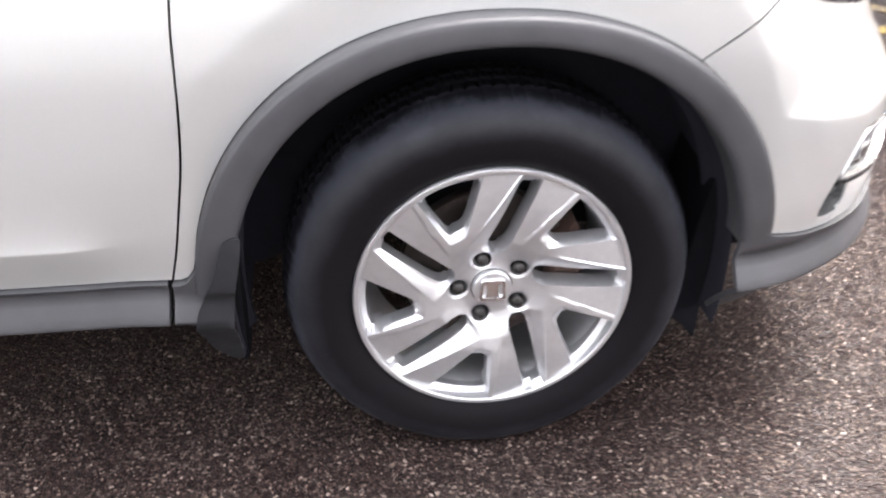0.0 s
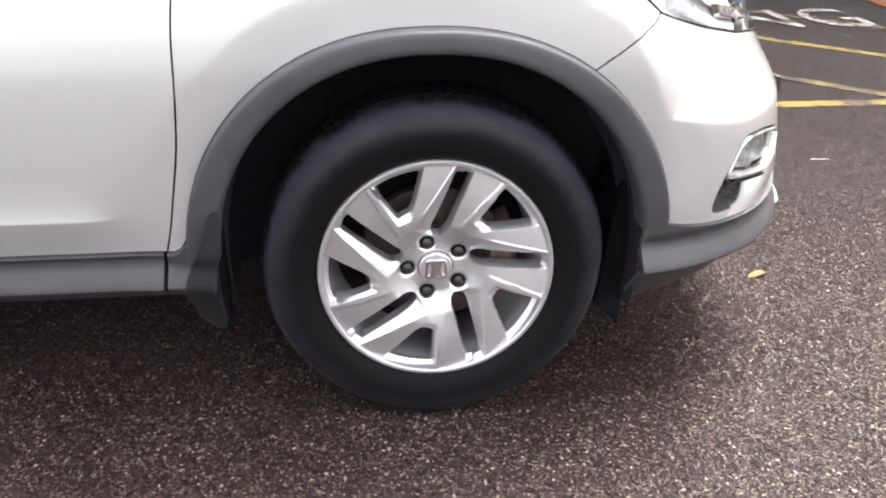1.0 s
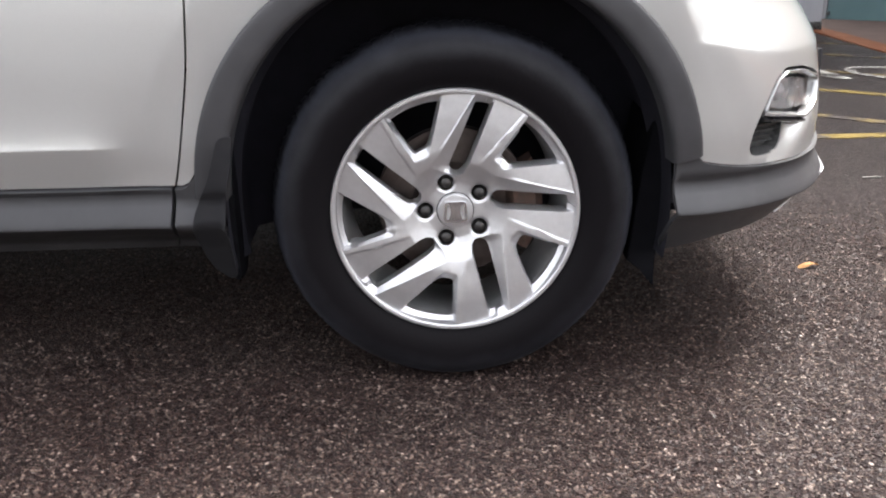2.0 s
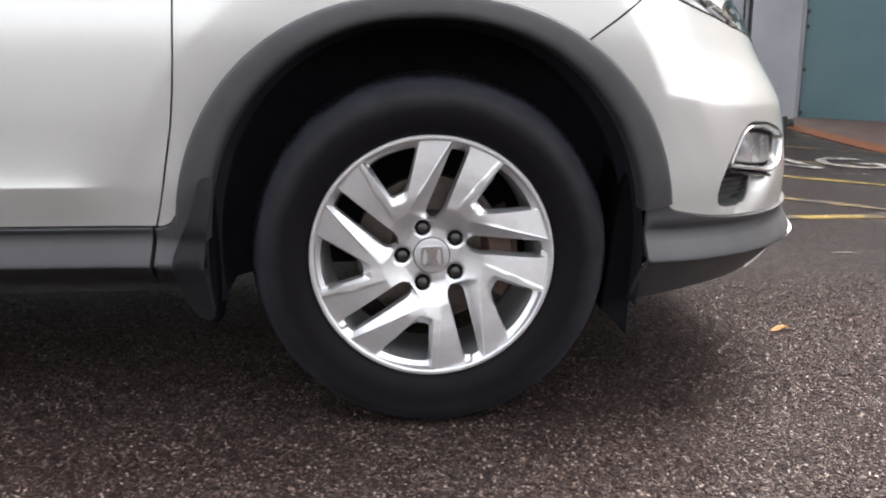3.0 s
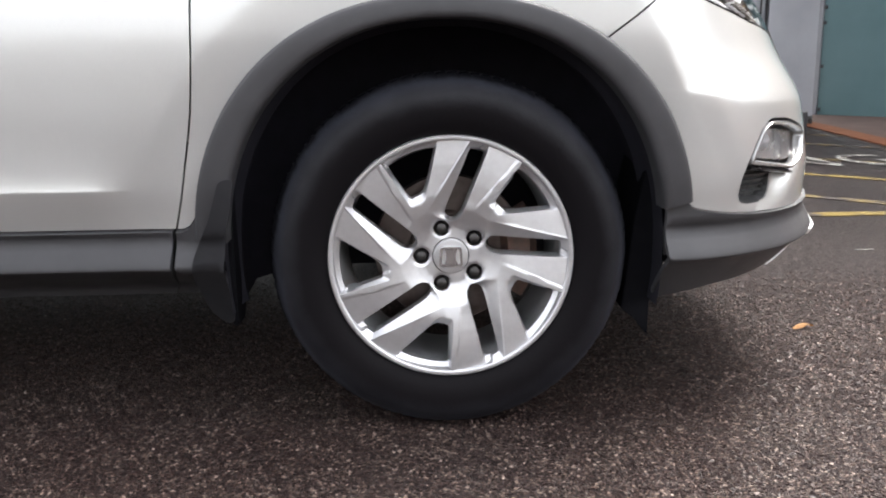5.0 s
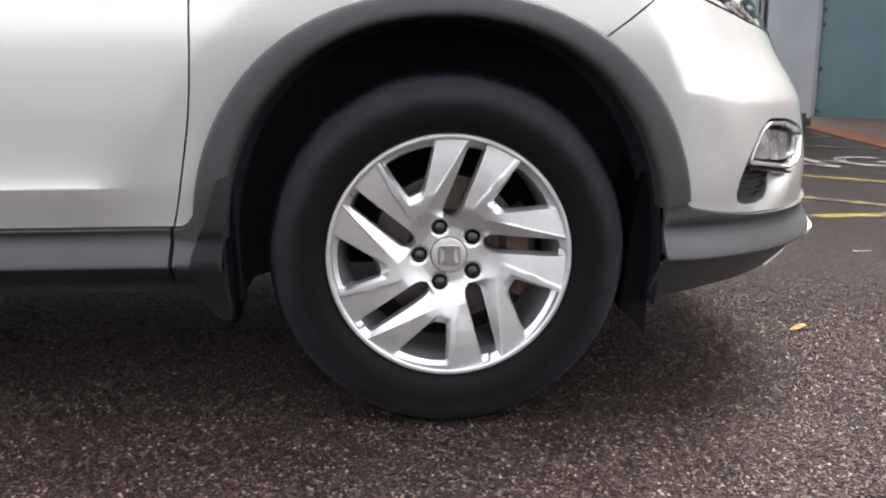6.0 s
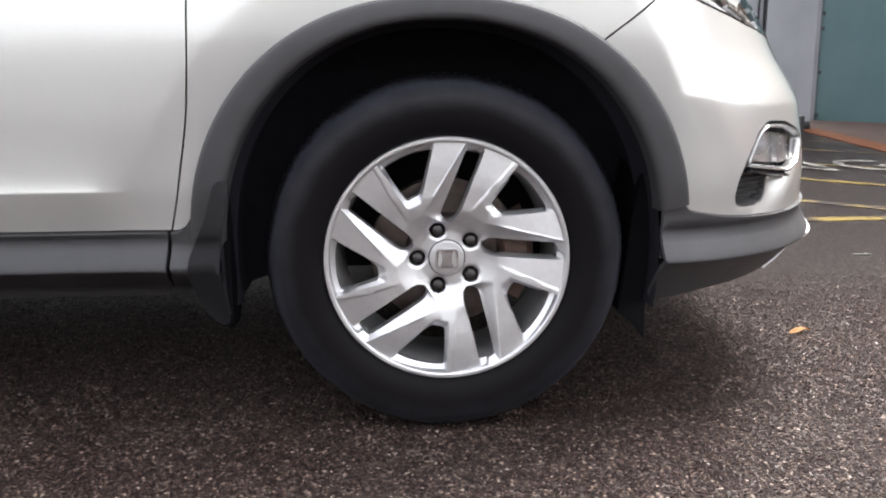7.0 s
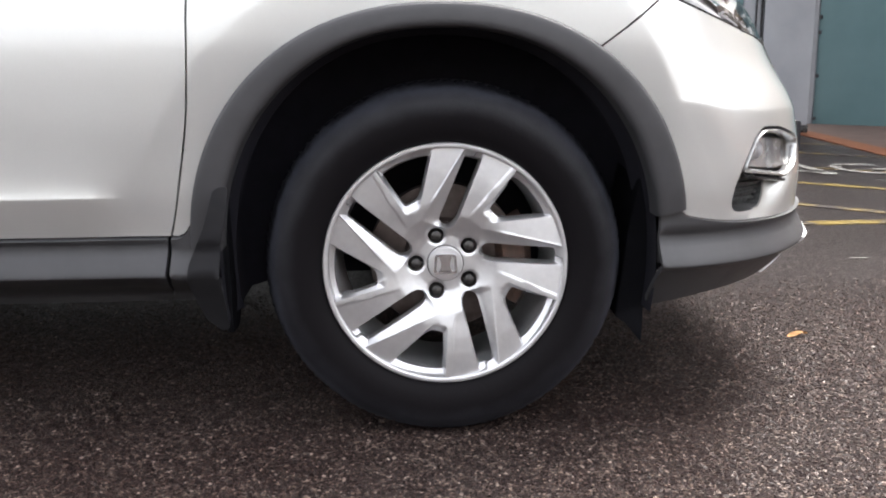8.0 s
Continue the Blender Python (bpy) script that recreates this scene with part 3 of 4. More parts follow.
lip = curve1([(0.20, -0.050), (0.27, -0.020), (0.31, 0.002), (0.3365, 0.0215), (0.3400, 0.0272), (0.3425, 0.0287), (0.3455, 0.0279), (0.370, 0.0120), (0.385, 0.0035), (0.398, 0.002), (0.406, 0.007), (0.412, 0.0075), (0.45, 0.005)])


TRIM_LINES = [[(s, z) for s in np.arange(-2.18, 1.45, 0.02)] for z in (0.325, 0.333, 0.338, 0.3415, 0.345, 0.349, 0.36, 0.375, 0.386, 0.394, 0.400, 0.404)]


def lower_trim(s, z):
    return lip(z) + 0.005 * smooth(0.65, 0.95, s) * smooth(0.33, 0.275, z)


loop = [(0.411, 0.4460), (0.4535, 0.4460), (0.4605, 0.4375), *[(s, low_edge(s) - 0.0018) for s in np.linspace(0.470, 0.77, 16)]]
loop += [(s, 0.4082) for s in np.linspace(0.784, S_END, 8)]
loop += [(S_END, 0.296), (1.03, 0.302), (0.98, 0.304), (0.945, 0.293), (0.90, 0.277), (0.84, 0.264), (0.76, 0.2580), (0.621, 0.252), (0.537, 0.245), (0.420, 0.232), (0.412, 0.250), (0.411, 0.34)]
trim_me = panel_mesh("bumper_trim", [loop], 0.02, lower_trim, 0.010, creases=TRIM_LINES)
place_mesh("bumper_trim", trim_me, CLADDING, car, "grey grained plastic lower bumper")
place_mesh("bumper_trim", mirrored(trim_me), CLADDING, car)

# sills
loop = [(-0.5240, 0.4085), (-0.5265, 0.335), (-0.541, 0.29), (-0.563, 0.239), *[(x, 0.238) for x in np.linspace(-0.7, -2.0, 10)], (-2.20, 0.238), (-2.20, 0.4085)]
sill = panel_mesh("sill", [loop], 0.025, lambda s, z: lip(z) - 0.043 * smooth(0.335, 0.25, z), creases=TRIM_LINES)
place_mesh("sill", sill, CLADDING, car, "grey grained plastic sill")
place_mesh("sill", mirrored(sill), CLADDING, car)


# arch trim, a band that stands proud of the wing and turns in to the wheel housing
def stand(x, z):
    """How far the dished wing falls back behind the arch trim."""
    return dish(x, z) * max(0.0, 0.590 - math.hypot(x - AX, z - AZ))


def flare_mesh(name, shift, t0, t1, steps):
    across = [(0.028, -0.004), (0.035, 0.002), (0.05, 0.0068), (0.13, 0.0102), (0.155, 0.0108), (0.32, 0.0117), (0.50, 0.0120), (0.70, 0.0122), (0.84, 0.0114), (0.93, 0.0086), (0.97, 0.0042), (0.985, 0.0)]
    rows = []
    for i in range(steps + 1):
        t = t0 + (t1 - t0) * i / steps
        (xo, zo), (xi, zi) = arch_out(t), arch_in(t)
        row = [skin(xo + (xi - xo) * 0.028, zo + (zi - zo) * 0.028) + Vector((0, 0.010, 0))]
        for k, lift in across:
            x, z = xo + (xi - xo) * k, zo + (zi - zo) * k
            row.append(skin(x, z) + Vector((0, -lift - 0.6 * stand(xo, zo) - 0.4 * stand(x, z), 0)))
        last = skin(xi, zi) - Vector((0, 0.6 * stand(xo, zo) + 0.4 * stand(xi, zi), 0))
        row.append(last + Vector((0, 0.004, 0)))
        row.append(last + Vector((0, 0.05, 0)))
        rows.append([p + Vector((shift, 0, 0)) for p in row])
    bm = bmesh.new()
    g = [[bm.verts.new(p) for p in row] for row in rows]
    for i in range(steps):
        for j in range(len(g[0]) - 1):
            bm.faces.new((g[i][j], g[i][j + 1], g[i + 1][j + 1], g[i + 1][j]))
    bmesh.ops.recalc_face_normals(bm, faces=bm.faces[:])
    for end in (g[0], g[-1]):
        bm.faces.new(end)
    soften(bm, 50)
    me = bpy.data.meshes.new(name)
    bm.to_mesh(me)
    bm.free()
    return me


def mirror_plain(me):
    other = me.copy()
    other.transform(Matrix.Translation((0, 2 * YC, 0)) @ Matrix.Diagonal((1, -1, 1, 1)))
    other.flip_normals()
    return other


for shift in (0.0, REAR_AX):
    flare = flare_mesh("arch_trim", shift, 10.3, 176.0, 100)
    place_mesh("arch_trim", flare, CLADDING, car, "grey grained plastic arch trim")
    place_mesh("arch_trim", mirror_plain(flare), CLADDING, car)

# foot of the arch trim, beside the sill
loop = [(-0.5155, 0.4085), (-0.504, 0.4085), (-0.492, 0.414), (-0.484, 0.424), (-0.474, 0.436), (-0.440, 0.436), (-0.438, 0.40), (-0.438, 0.243), (-0.5605, 0.239), (-0.5370, 0.29), (-0.5175, 0.335)]
foot = panel_mesh("arch_foot", [loop], 0.02, lambda s, z: lip(min(z, 0.405)) - 0.043 * smooth(0.335, 0.25, z) + 0.006 * smooth(0.36, 0.42, z))
place_mesh("arch_foot", foot, CLADDING, car)
place_mesh("arch_foot", mirrored(foot), CLADDING, car)

# mud flap behind the wheel
loop = [(-0.426, 0.509), (-0.399, 0.512), (-0.406, 0.46), (-0.417, 0.40), (-0.422, 0.34), (-0.424, 0.27), (-0.427, 0.214), (-0.442, 0.209), (-0.468, 0.235), (-0.477, 0.275), (-0.483, 0.322), (-0.480, 0.36), (-0.447, 0.435)]
flap = panel_mesh("mud_flap", [rounded(loop, 0.012)], 0.02, lambda s, z: lip(min(max(z, 0.30), 0.405)) * 0.6 + 0.020 + 0.016 * smooth(0.34, 0.43, z) - 0.03 * smooth(0.335, 0.20, z), 0.004)
place_mesh("mud_flap", flap, MUD_PLASTIC, car, "dark grey plastic mud flap")


def prism_bm(outline, way, bevel=0.003):
    """A closed outline pushed along a way, with softened edges."""
    bm = bmesh.new()
    a = [bm.verts.new(p) for p in outline]
    b = [bm.verts.new(Vector(p) + Vector(way)) for p in outline]
    n = len(outline)
    bm.faces.new(a)
    bm.faces.new(list(reversed(b)))
    for i in range(n):
        bm.faces.new((a[i], b[i], b[(i + 1) % n], a[(i + 1) % n]))
    bmesh.ops.recalc_face_normals(bm, faces=bm.faces[:])
    bmesh.ops.bevel(bm, geom=bm.edges[:], offset=bevel, segments=2, affect="EDGES")
    soften(bm, 40)
    return bm


blade = rounded([(0.025, 0.50), (0.06, 0.50), (0.09, 0.305), (0.130, 0.292), (0.138, 0.232), (0.110, 0.198), (0.025, 0.204)], 0.02)
part("mud_flap_blade", prism_bm([(-0.420, y, z) for y, z in blade], (-0.012, 0, 0)), DULL_BLACK, car)
# deflector ahead of the wheel
fin = [(0.396, 0.50), (0.376, 0.40), (0.369, 0.341), (0.353, 0.212), (0.376, 0.195), (0.410, 0.154), (0.411, 0.229), (0.436, 0.246), (0.438, 0.50)]
part("wheel_deflector", prism_bm([(x, 0.065, z) for x, z in fin], (-0.003, 0.17, 0.02), 0.002), DULL_BLACK, car)

# wheel housings and floor
def liner_mesh(shift):
    bm = bmesh.new()
    rows = []
    for i in range(49):
        t = -12 + 204 * i / 48
        x, z = arch(0.423, 0.452, 2.2, t)
        row = []
        for y, k in ((0.0, 1.0), (0.06, 1.0), (0.085, 0.99), (0.095, 0.968), (0.105, 0.965), (0.115, 0.985), (0.14, 0.995), (0.30, 1.0)):
            row.append(bm.verts.new((-0.008 + (x + 0.008) * k + shift, y, AZ + (z - AZ) * k)))
        c, s = math.cos(radians(t)), math.sin(radians(t))
        row.append(bm.verts.new((-0.008 + 0.10 * c + shift, 0.33, AZ + 0.10 * s)))
        rows.append(row)
    for i in range(48):
        for j in range(8):
            bm.faces.new((rows[i][j], rows[i + 1][j], rows[i + 1][j + 1], rows[i][j + 1]))
    bm.faces.new([r[8] for r in rows])
    soften(bm, 40)
    me = bpy.data.meshes.new("wheel_housing")
    bm.to_mesh(me)
    bm.free()
    return me


for shift in (0.0, REAR_AX):
    me = liner_mesh(shift)
    place_mesh("wheel_housing", me, LINER, car)
    place_mesh("wheel_housing", mirror_plain(me), LINER, car)
part("floor_pan", box_bm((-2.15, 0.22, 0.25), (-0.46, 2 * YC - 0.22, 0.30), 0.01), LINER, car)
part("engine_undertray", box_bm((-0.5, 0.36, 0.25), (0.62, 2 * YC - 0.36, 0.29), 0.01), LINER, car)
part("front_undertray", box_bm((0.42, 0.20, 0.275), (0.66, 2 * YC - 0.20, 0.295), 0.01), LINER, car)
part("rear_pan", box_bm((-3.3, 0.36, 0.30), (-2.10, 2 * YC - 0.36, 0.36), 0.01), LINER, car)


# ---- wheels ----
def polar(r, t):
    return (r * math.cos(radians(t)), r * math.sin(radians(t)))


PHASE = 9.0
LUG_PHASE = 36.0
# one fifth of the rim, as (radius, degrees): openings, and the edges where their flanks begin
SLOT_HOLE = [(0.098, 14.5), (0.086, 17.0), (0.0755, 13.5), (0.0715, 6.0), (0.078, -1.5), (0.090, -5.5), (0.2140, -9.6), (0.2150, -5.0), (0.2135, -0.9)]
SLOT_EDGE = [(0.100, 36.0), (0.0805, 26.0), (0.0725, 15.0), (0.0685, 6.0), (0.0750, -2.8), (0.0885, -6.7), (0.2262, -10.2), (0.2262, -5.0), (0.2262, -0.2)]
WINDOW_HOLE = [(0.1365, 43.0), (0.1350, 32.0), (0.1485, 27.0), (0.2140, 16.8), (0.2152, 22.5), (0.2152, 28.0), (0.2152, 33.5), (0.2152, 38.5), (0.2140, 43.4)]
WINDOW_EDGE = [(0.1235, 46.4), (0.1210, 33.0), (0.1465, 25.9), (0.2262, 14.9), (0.2262, 21.0), (0.2262, 27.5), (0.2262, 33.5), (0.2262, 39.5), (0.2262, 44.4)]
RIDGE = [(0.2262, -0.2), (0.100, 36.0)]                       # crest beside the slot
STRIP = [(0.2262, 47.4), (0.167, 49.4), (0.1065, 56.0)]       # step beside the window
CUT = 58.0


def face_y(r):
    return float(np.interp(r, [0.0, 0.055, 0.068, 0.082, 0.099, 0.110, 0.125, 0.150, 0.180, 0.2262], [0.0085, 0.008, 0.0045, -0.0012, -0.0078, -0.0103, -0.0134, -0.0166, -0.0185, -0.0194]))


def side_of(p, a, b):
    """Signed distance from the line a to b, positive on its left."""
    dx, dy = b[0] - a[0], b[1] - a[1]
    return (dx * (p[1] - a[1]) - dy * (p[0] - a[0])) / math.hypot(dx, dy)


def sink(p, hole, edge):
    """How far a place lies down the flank between an edge loop and its hole, 0 to 1."""
    total = 1.0
    n = len(hole)
    for i in range(n):
        a = side_of(p, edge[i], edge[(i + 1) % n])
        b = -side_of(p, hole[i], hole[(i + 1) % n])
        if b > 0:
            x = 1 + b / max(a, 1e-4)
            total += x ** 5 - 1 - 5 * (x - 1)
    return max(0.0, total) ** -0.2


def turned(p, degrees):
    c, s = math.cos(radians(degrees)), math.sin(radians(degrees))
    return (p[0] * c - p[1] * s, p[0] * s + p[1] * c)


def flat_points(loop, turn=0.0):
    return [polar(r, t + turn) for r, t in loop]


def shifted(line, d):
    """An open line moved sideways, to its left for a positive distance."""
    out = []
    n = len(line)
    for i in range(n):
        a, b = Vector(line[max(0, i - 1)]), Vector(line[min(n - 1, i + 1)])
        w = (b - a).normalized()
        out.append((line[i][0] - w.y * d, line[i][1] + w.x * d))
    return out


def spoke_y(p):
    """Height of the rim's face at a place in the first fifth."""
    r = math.hypot(*p)
    y = face_y(r)
    a, b = flat_points(RIDGE)
    past = -side_of(p, a, b)
    strip = flat_points(STRIP)
    before_slot = side_of(p, polar(0.07, 6.0), polar(0.206, -5.0)) < 0
    for q in ((p, turned(p, 72)) if before_slot else (p,)):
        over = max(-side_of(q, strip[0], strip[1]), -side_of(q, strip[1], strip[2])) if math.hypot(*q) > 0.09 else -1.0
        if 0 < over < 0.07 and side_of(q, (0, 0), polar(1, 40)) > 0 and side_of(q, (0, 0), polar(1, 80)) < 0:
            y += (0.0024 * smooth(0.0003, 0.0022, over) + 0.11 * max(0.0, over - 0.002)) * smooth(0.092, 0.125, r)
            past = -1.0
    if past > 0 and side_of(p, polar(0.1, 36), polar(0.2262, 44.4)) < 0:
        y += (0.0022 * smooth(0.0004, 0.0026, past) + 0.11 * max(0.0, past - 0.002)) * smooth(0.105, 0.155, r)
    for hole, edge, deep in ((SLOT_HOLE, SLOT_EDGE, 0.0105), (WINDOW_HOLE, WINDOW_EDGE, 0.0085)):
        h, e = flat_points(hole), flat_points(edge)
        if inside(p, e):
            k = sink(p, h, e)
            y += deep * (math.sqrt(k * k + 0.0009) - 0.03)
    c = polar(0.05715, LUG_PHASE - PHASE)
    y += 0.5 * max(0.0, 0.0205 - math.dist(p, c))
    return y


def rim_mesh():
    # the flat fifth: outline, openings and the lines along which the face breaks
    low, high = CUT - 72, CUT
    outline = [polar(r, low) for r in np.linspace(0.024, 0.2262, 60)]
    outline += [polar(0.2262, t) for t in np.arange(low + 1.5, high, 1.5)]
    outline += [polar(r, high) for r in np.linspace(0.2262, 0.024, 60)]
    outline += [polar(0.024, t) for t in np.arange(high - 8, low, -8)]
    lug = polar(0.05715, LUG_PHASE - PHASE)
    ring = lambda rad: [(lug[0] + rad * math.cos(t), lug[1] + rad * math.sin(t)) for t in np.linspace(0, 2 * math.pi, 28, endpoint=False)]
    holes = [dense(rounded(flat_points(SLOT_HOLE), 0.008, 4), 0.003), dense(rounded(flat_points(WINDOW_HOLE), 0.006, 4), 0.003), ring(0.0160)]
    lines = [ring(0.0205) + ring(0.0205)[:1]]
    for edge in (SLOT_EDGE, WINDOW_EDGE):
        pts = flat_points(edge)
        kept = [p for p in dense(pts + pts[:1], 0.003)[:-1] if math.hypot(*p) < 0.2250]
        run = [kept[0]]
        for p in kept[1:]:
            if math.dist(p, run[-1]) > 0.008:
                lines.append(run)
                run = []
            run.append(p)
        lines.append(run)
    for base, offsets in ((RIDGE, (-0.0005, -0.0015, -0.0028)), (STRIP, (-0.0003, -0.0012, -0.0024))):
        pts = flat_points(base)
        for d in offsets:
            run = [p for p in dense(shifted(pts, d), 0.003) if 0.100 < math.hypot(*p) < 0.2252]
            lines.append([p for i, p in enumerate(run) if i == 0 or math.dist(p, run[i - 1]) < 0.01])
    for r in (0.055, 0.068, 0.082, 0.099):
        lines.append([polar(r, t) for t in np.arange(38.5, 55, 1.5)])
    fixed = np.array([p for loop in [outline, *holes, *lines] for p in loop])
    step, extra = 0.0036, []
    for i in range(-24, 68):
        for j in range(-20, 72):
            p = (i * step + (0.5 * step if j % 2 else 0.0), j * step * 0.866)
            if 0.024 < math.hypot(*p) < 0.2262 and inside(p, outline) and not any(inside(p, h) for h in holes):
                if np.min(np.abs(fixed - p).max(axis=1)) > 0.0017:
                    extra.append(p)
    from mathutils.geometry import delaunay_2d_cdt
    pts, edges = [], []
    for loop, closed in [(outline, True)] + [(h, True) for h in holes] + [(l, False) for l in lines]:
        base = len(pts)
        pts += loop
        edges += [(base + i, base + i + 1) for i in range(len(loop) - 1)] + ([(base + len(loop) - 1, base)] if closed else [])
    v, _, f, *_ = delaunay_2d_cdt([Vector(p) for p in pts + extra], edges, [], 0, 1e-7)
    faces = []
    for t in f:
        c = (sum(v[k][0] for k in t) / len(t), sum(v[k][1] for k in t) / len(t))
        if inside(c, outline) and not any(inside(c, h) for h in holes):
            area = sum(v[t[k]][0] * v[t[(k + 1) % len(t)]][1] - v[t[(k + 1) % len(t)]][0] * v[t[k]][1] for k in range(len(t)))
            if abs(area) < 2e-8:
                continue
            faces.append(tuple(t) if area > 0 else tuple(reversed(t)))
    heights = [spoke_y(p) for p in v]
    used = {k for t in faces for k in t}
    bm = bmesh.new()
    for fifth in range(5):
        at = {}
        for k in used:
            x, z = turned(v[k], PHASE + 72 * fifth)
            at[k] = bm.verts.new((x, heights[k], z))
        for t in faces:
            bm.faces.new([at[k] for k in t])
    bmesh.ops.remove_doubles(bm, verts=bm.verts[:], dist=2e-5)
    # walls of the openings
    rim_edges = [e for e in bm.edges if len(e.link_faces) == 1 and 0.03 < min(math.hypot(q.co.x, q.co.z) for q in e.verts) and max(math.hypot(q.co.x, q.co.z) for q in e.verts) < 0.2240]
    back = {}
    for e in rim_edges:
        for q in e.verts:
            if q not in back:
                r = math.hypot(q.co.x, q.co.z)
                deep = 0.024 if r < 0.0765 else 0.030
                back[q] = bm.verts.new((q.co.x, q.co.y + deep, q.co.z))
    for e in rim_edges:
        a, b = e.verts
        bm.faces.new((b, a, back[a], back[b]))
    # lip and barrel
    profile = [(0.2285, 0.010), (0.2335, 0.004), (0.2366, -0.004), (0.2369, -0.0140), (0.2362, -0.0188), (0.2344, -0.0210), (0.2300, -0.0213), (0.2276, -0.0208), (0.2262, -0.0194), (0.2258, -0.012), (0.2215, 0.004), (0.2150, 0.016), (0.2080, 0.045), (0.2055, 0.10), (0.2055, 0.150), (0.2120, 0.160), (0.2200, 0.180), (0.2330, 0.190)]
    steps = 144
    rings = []
    for i in range(steps):
        a = 2 * math.pi * i / steps
        rings.append([bm.verts.new((r * math.cos(a), y, r * math.sin(a))) for r, y in profile])
    for i in range(steps):
        p, q = rings[i], rings[(i + 1) % steps]
        for j in range(len(profile) - 1):
            bm.faces.new((p[j], q[j], q[j + 1], p[j + 1]))
    bmesh.ops.recalc_face_normals(bm, faces=bm.faces[:])
    soften(bm, 34)
    me = bpy.data.meshes.new("rim")
    bm.to_mesh(me)
    bm.free()
    return me


def tyre_mesh():
    section = [(0.2290, 0.006), (0.2335, -0.004), (0.2385, -0.0150), (0.2450, -0.0190), (0.2550, -0.0240), (0.2660, -0.0278), (0.2820, -0.0302), (0.2960, -0.0300), (0.3080, -0.0274), (0.3180, -0.0222), (0.3270, -0.0148), (0.3340, -0.0065), (0.3395, 0.0030), (0.3440, 0.0120), (0.3475, 0.0220), (0.3500, 0.0300), (0.3505, 0.0330), (0.3515, 0.0380), (0.3520, 0.0600), (0.3520, 0.0650), (0.3525, 0.0700), (0.3525, 0.0800)]
    mid = 0.083
    full = section + [(r, 2 * mid - y) for r, y in reversed(section)]
    steps = 400
    bm = bmesh.new()
    rings = []
    for i in range(steps):
        a = 2 * math.pi * i / steps
        block = i % 4
        ring = []
        for j, (r, y) in enumerate(full):
            q = r
            inner = min(y, 2 * mid - y)
            if r > 0.3280 and inner < 0.033:
                wear = 0.0042 * (0.3 + 0.7 * ((i * 37) % 11) / 11) if block == 0 else 0.0016 * ((i * 53) % 7) / 7
                q = r - wear * smooth(0.332, 0.347, r)
            if r > 0.346 and 0.0315 < inner < 0.0345 or 0.063 < inner < 0.067:
                q = r - 0.005
            if r > 0.349 and inner > 0.0375 and (i + int(y * 150)) % 4 == 2:
                q = r - 0.004
            x, z = q * math.cos(a), q * math.sin(a)
            yy = y
            if z < -0.30:
                bulge = smooth(-0.28, -0.36, z)
                yy += math.copysign(0.010 * bulge * smooth(0.36, 0.29, r), y - mid)
            z = max(z, -0.3450)
            ring.append(bm.verts.new((x, yy, z)))
        rings.append(ring)
    for i in range(steps):
        p, q = rings[i], rings[(i + 1) % steps]
        for j in range(len(full) - 1):
            bm.faces.new((p[j], q[j], q[j + 1], p[j + 1]))
    bmesh.ops.recalc_face_normals(bm, faces=bm.faces[:])
    soften(bm, 32)
    me = bpy.data.meshes.new("tyre")
    bm.to_mesh(me)
    bm.free()
    return me


wheel = new("wheel")
wheel.parent = car
wheel.location = (0, 0, AZ)
wheel["label"] = "five-spoke silver alloy wheel with a worn black tyre"
place_mesh("tyre", tyre_mesh(), RUBBER, wheel, "black road tyre with a ribbed tread")
place_mesh("rim", rim_mesh(), ALLOY, wheel, "silver alloy rim with five split spokes")
part("brake_disc", lathe_bm([(0.045, 0.050), (0.075, 0.050), (0.078, 0.062), (0.080, 0.070), (0.148, 0.070), (0.150, 0.074), (0.150, 0.092), (0.148, 0.096), (0.07, 0.096)], 96), DISC, wheel, "brown-grey steel brake disc")
bm = bmesh.new()
rows = []
for i in range(13):
    t = -34 + 64 * i / 12
    k = 1 - abs(i - 6) / 6
    ring = [(0.105, 0.066), (0.118, 0.050 - 0.008 * k), (0.160, 0.048 - 0.008 * k), (0.176, 0.060), (0.178, 0.110), (0.105, 0.110)]
    rows.append([bm.verts.new((*polar(r, t)[:1], y, polar(r, t)[1])) for r, y in ring])
for i in range(12):
    for j in range(6):
        bm.faces.new((rows[i][j], rows[i + 1][j], rows[i + 1][(j + 1) % 6], rows[i][(j + 1) % 6]))
bm.faces.new(rows[0])
bm.faces.new(list(reversed(rows[-1])))
bmesh.ops.recalc_face_normals(bm, faces=bm.faces[:])
soften(bm, 30)
part("brake_caliper", bm, CALIPER, wheel, "rusty brown brake caliper")

nut_me = None
for k in range(5):
    if nut_me is None:
        bm = lathe_bm([(0.0, -0.0035), (0.0055, -0.0030), (0.0092, -0.0010), (0.0112, 0.0030), (0.0118, 0.0065), (0.0120, 0.020)], 24)
        hexed = [v for v in bm.verts if v.co.y > 0.002]
        for v in hexed:
            a = math.atan2(v.co.z, v.co.x)
            f = 1.0 - 0.05 * abs(math.sin(3 * a))
            v.co.x, v.co.z = v.co.x * f, v.co.z * f
        ob = part("wheel_nut", bm, NUT, wheel, "dark domed steel wheel nut")
        nut_me = ob.data
    else:
        ob = place_mesh("wheel_nut", nut_me, NUT, wheel, "dark domed steel wheel nut")
    x, z = polar(0.05715, LUG_PHASE + 72 * k)
    ob.location = (x, 0.006, z)

cap = part("centre_cap", lathe_bm([(0.0, -0.0032), (0.020, -0.0030), (0.0322, -0.0018), (0.0338, 0.0), (0.0342, 0.012)], 64), ALLOY, wheel, "round silver centre cap")
emblem = bmesh.new()
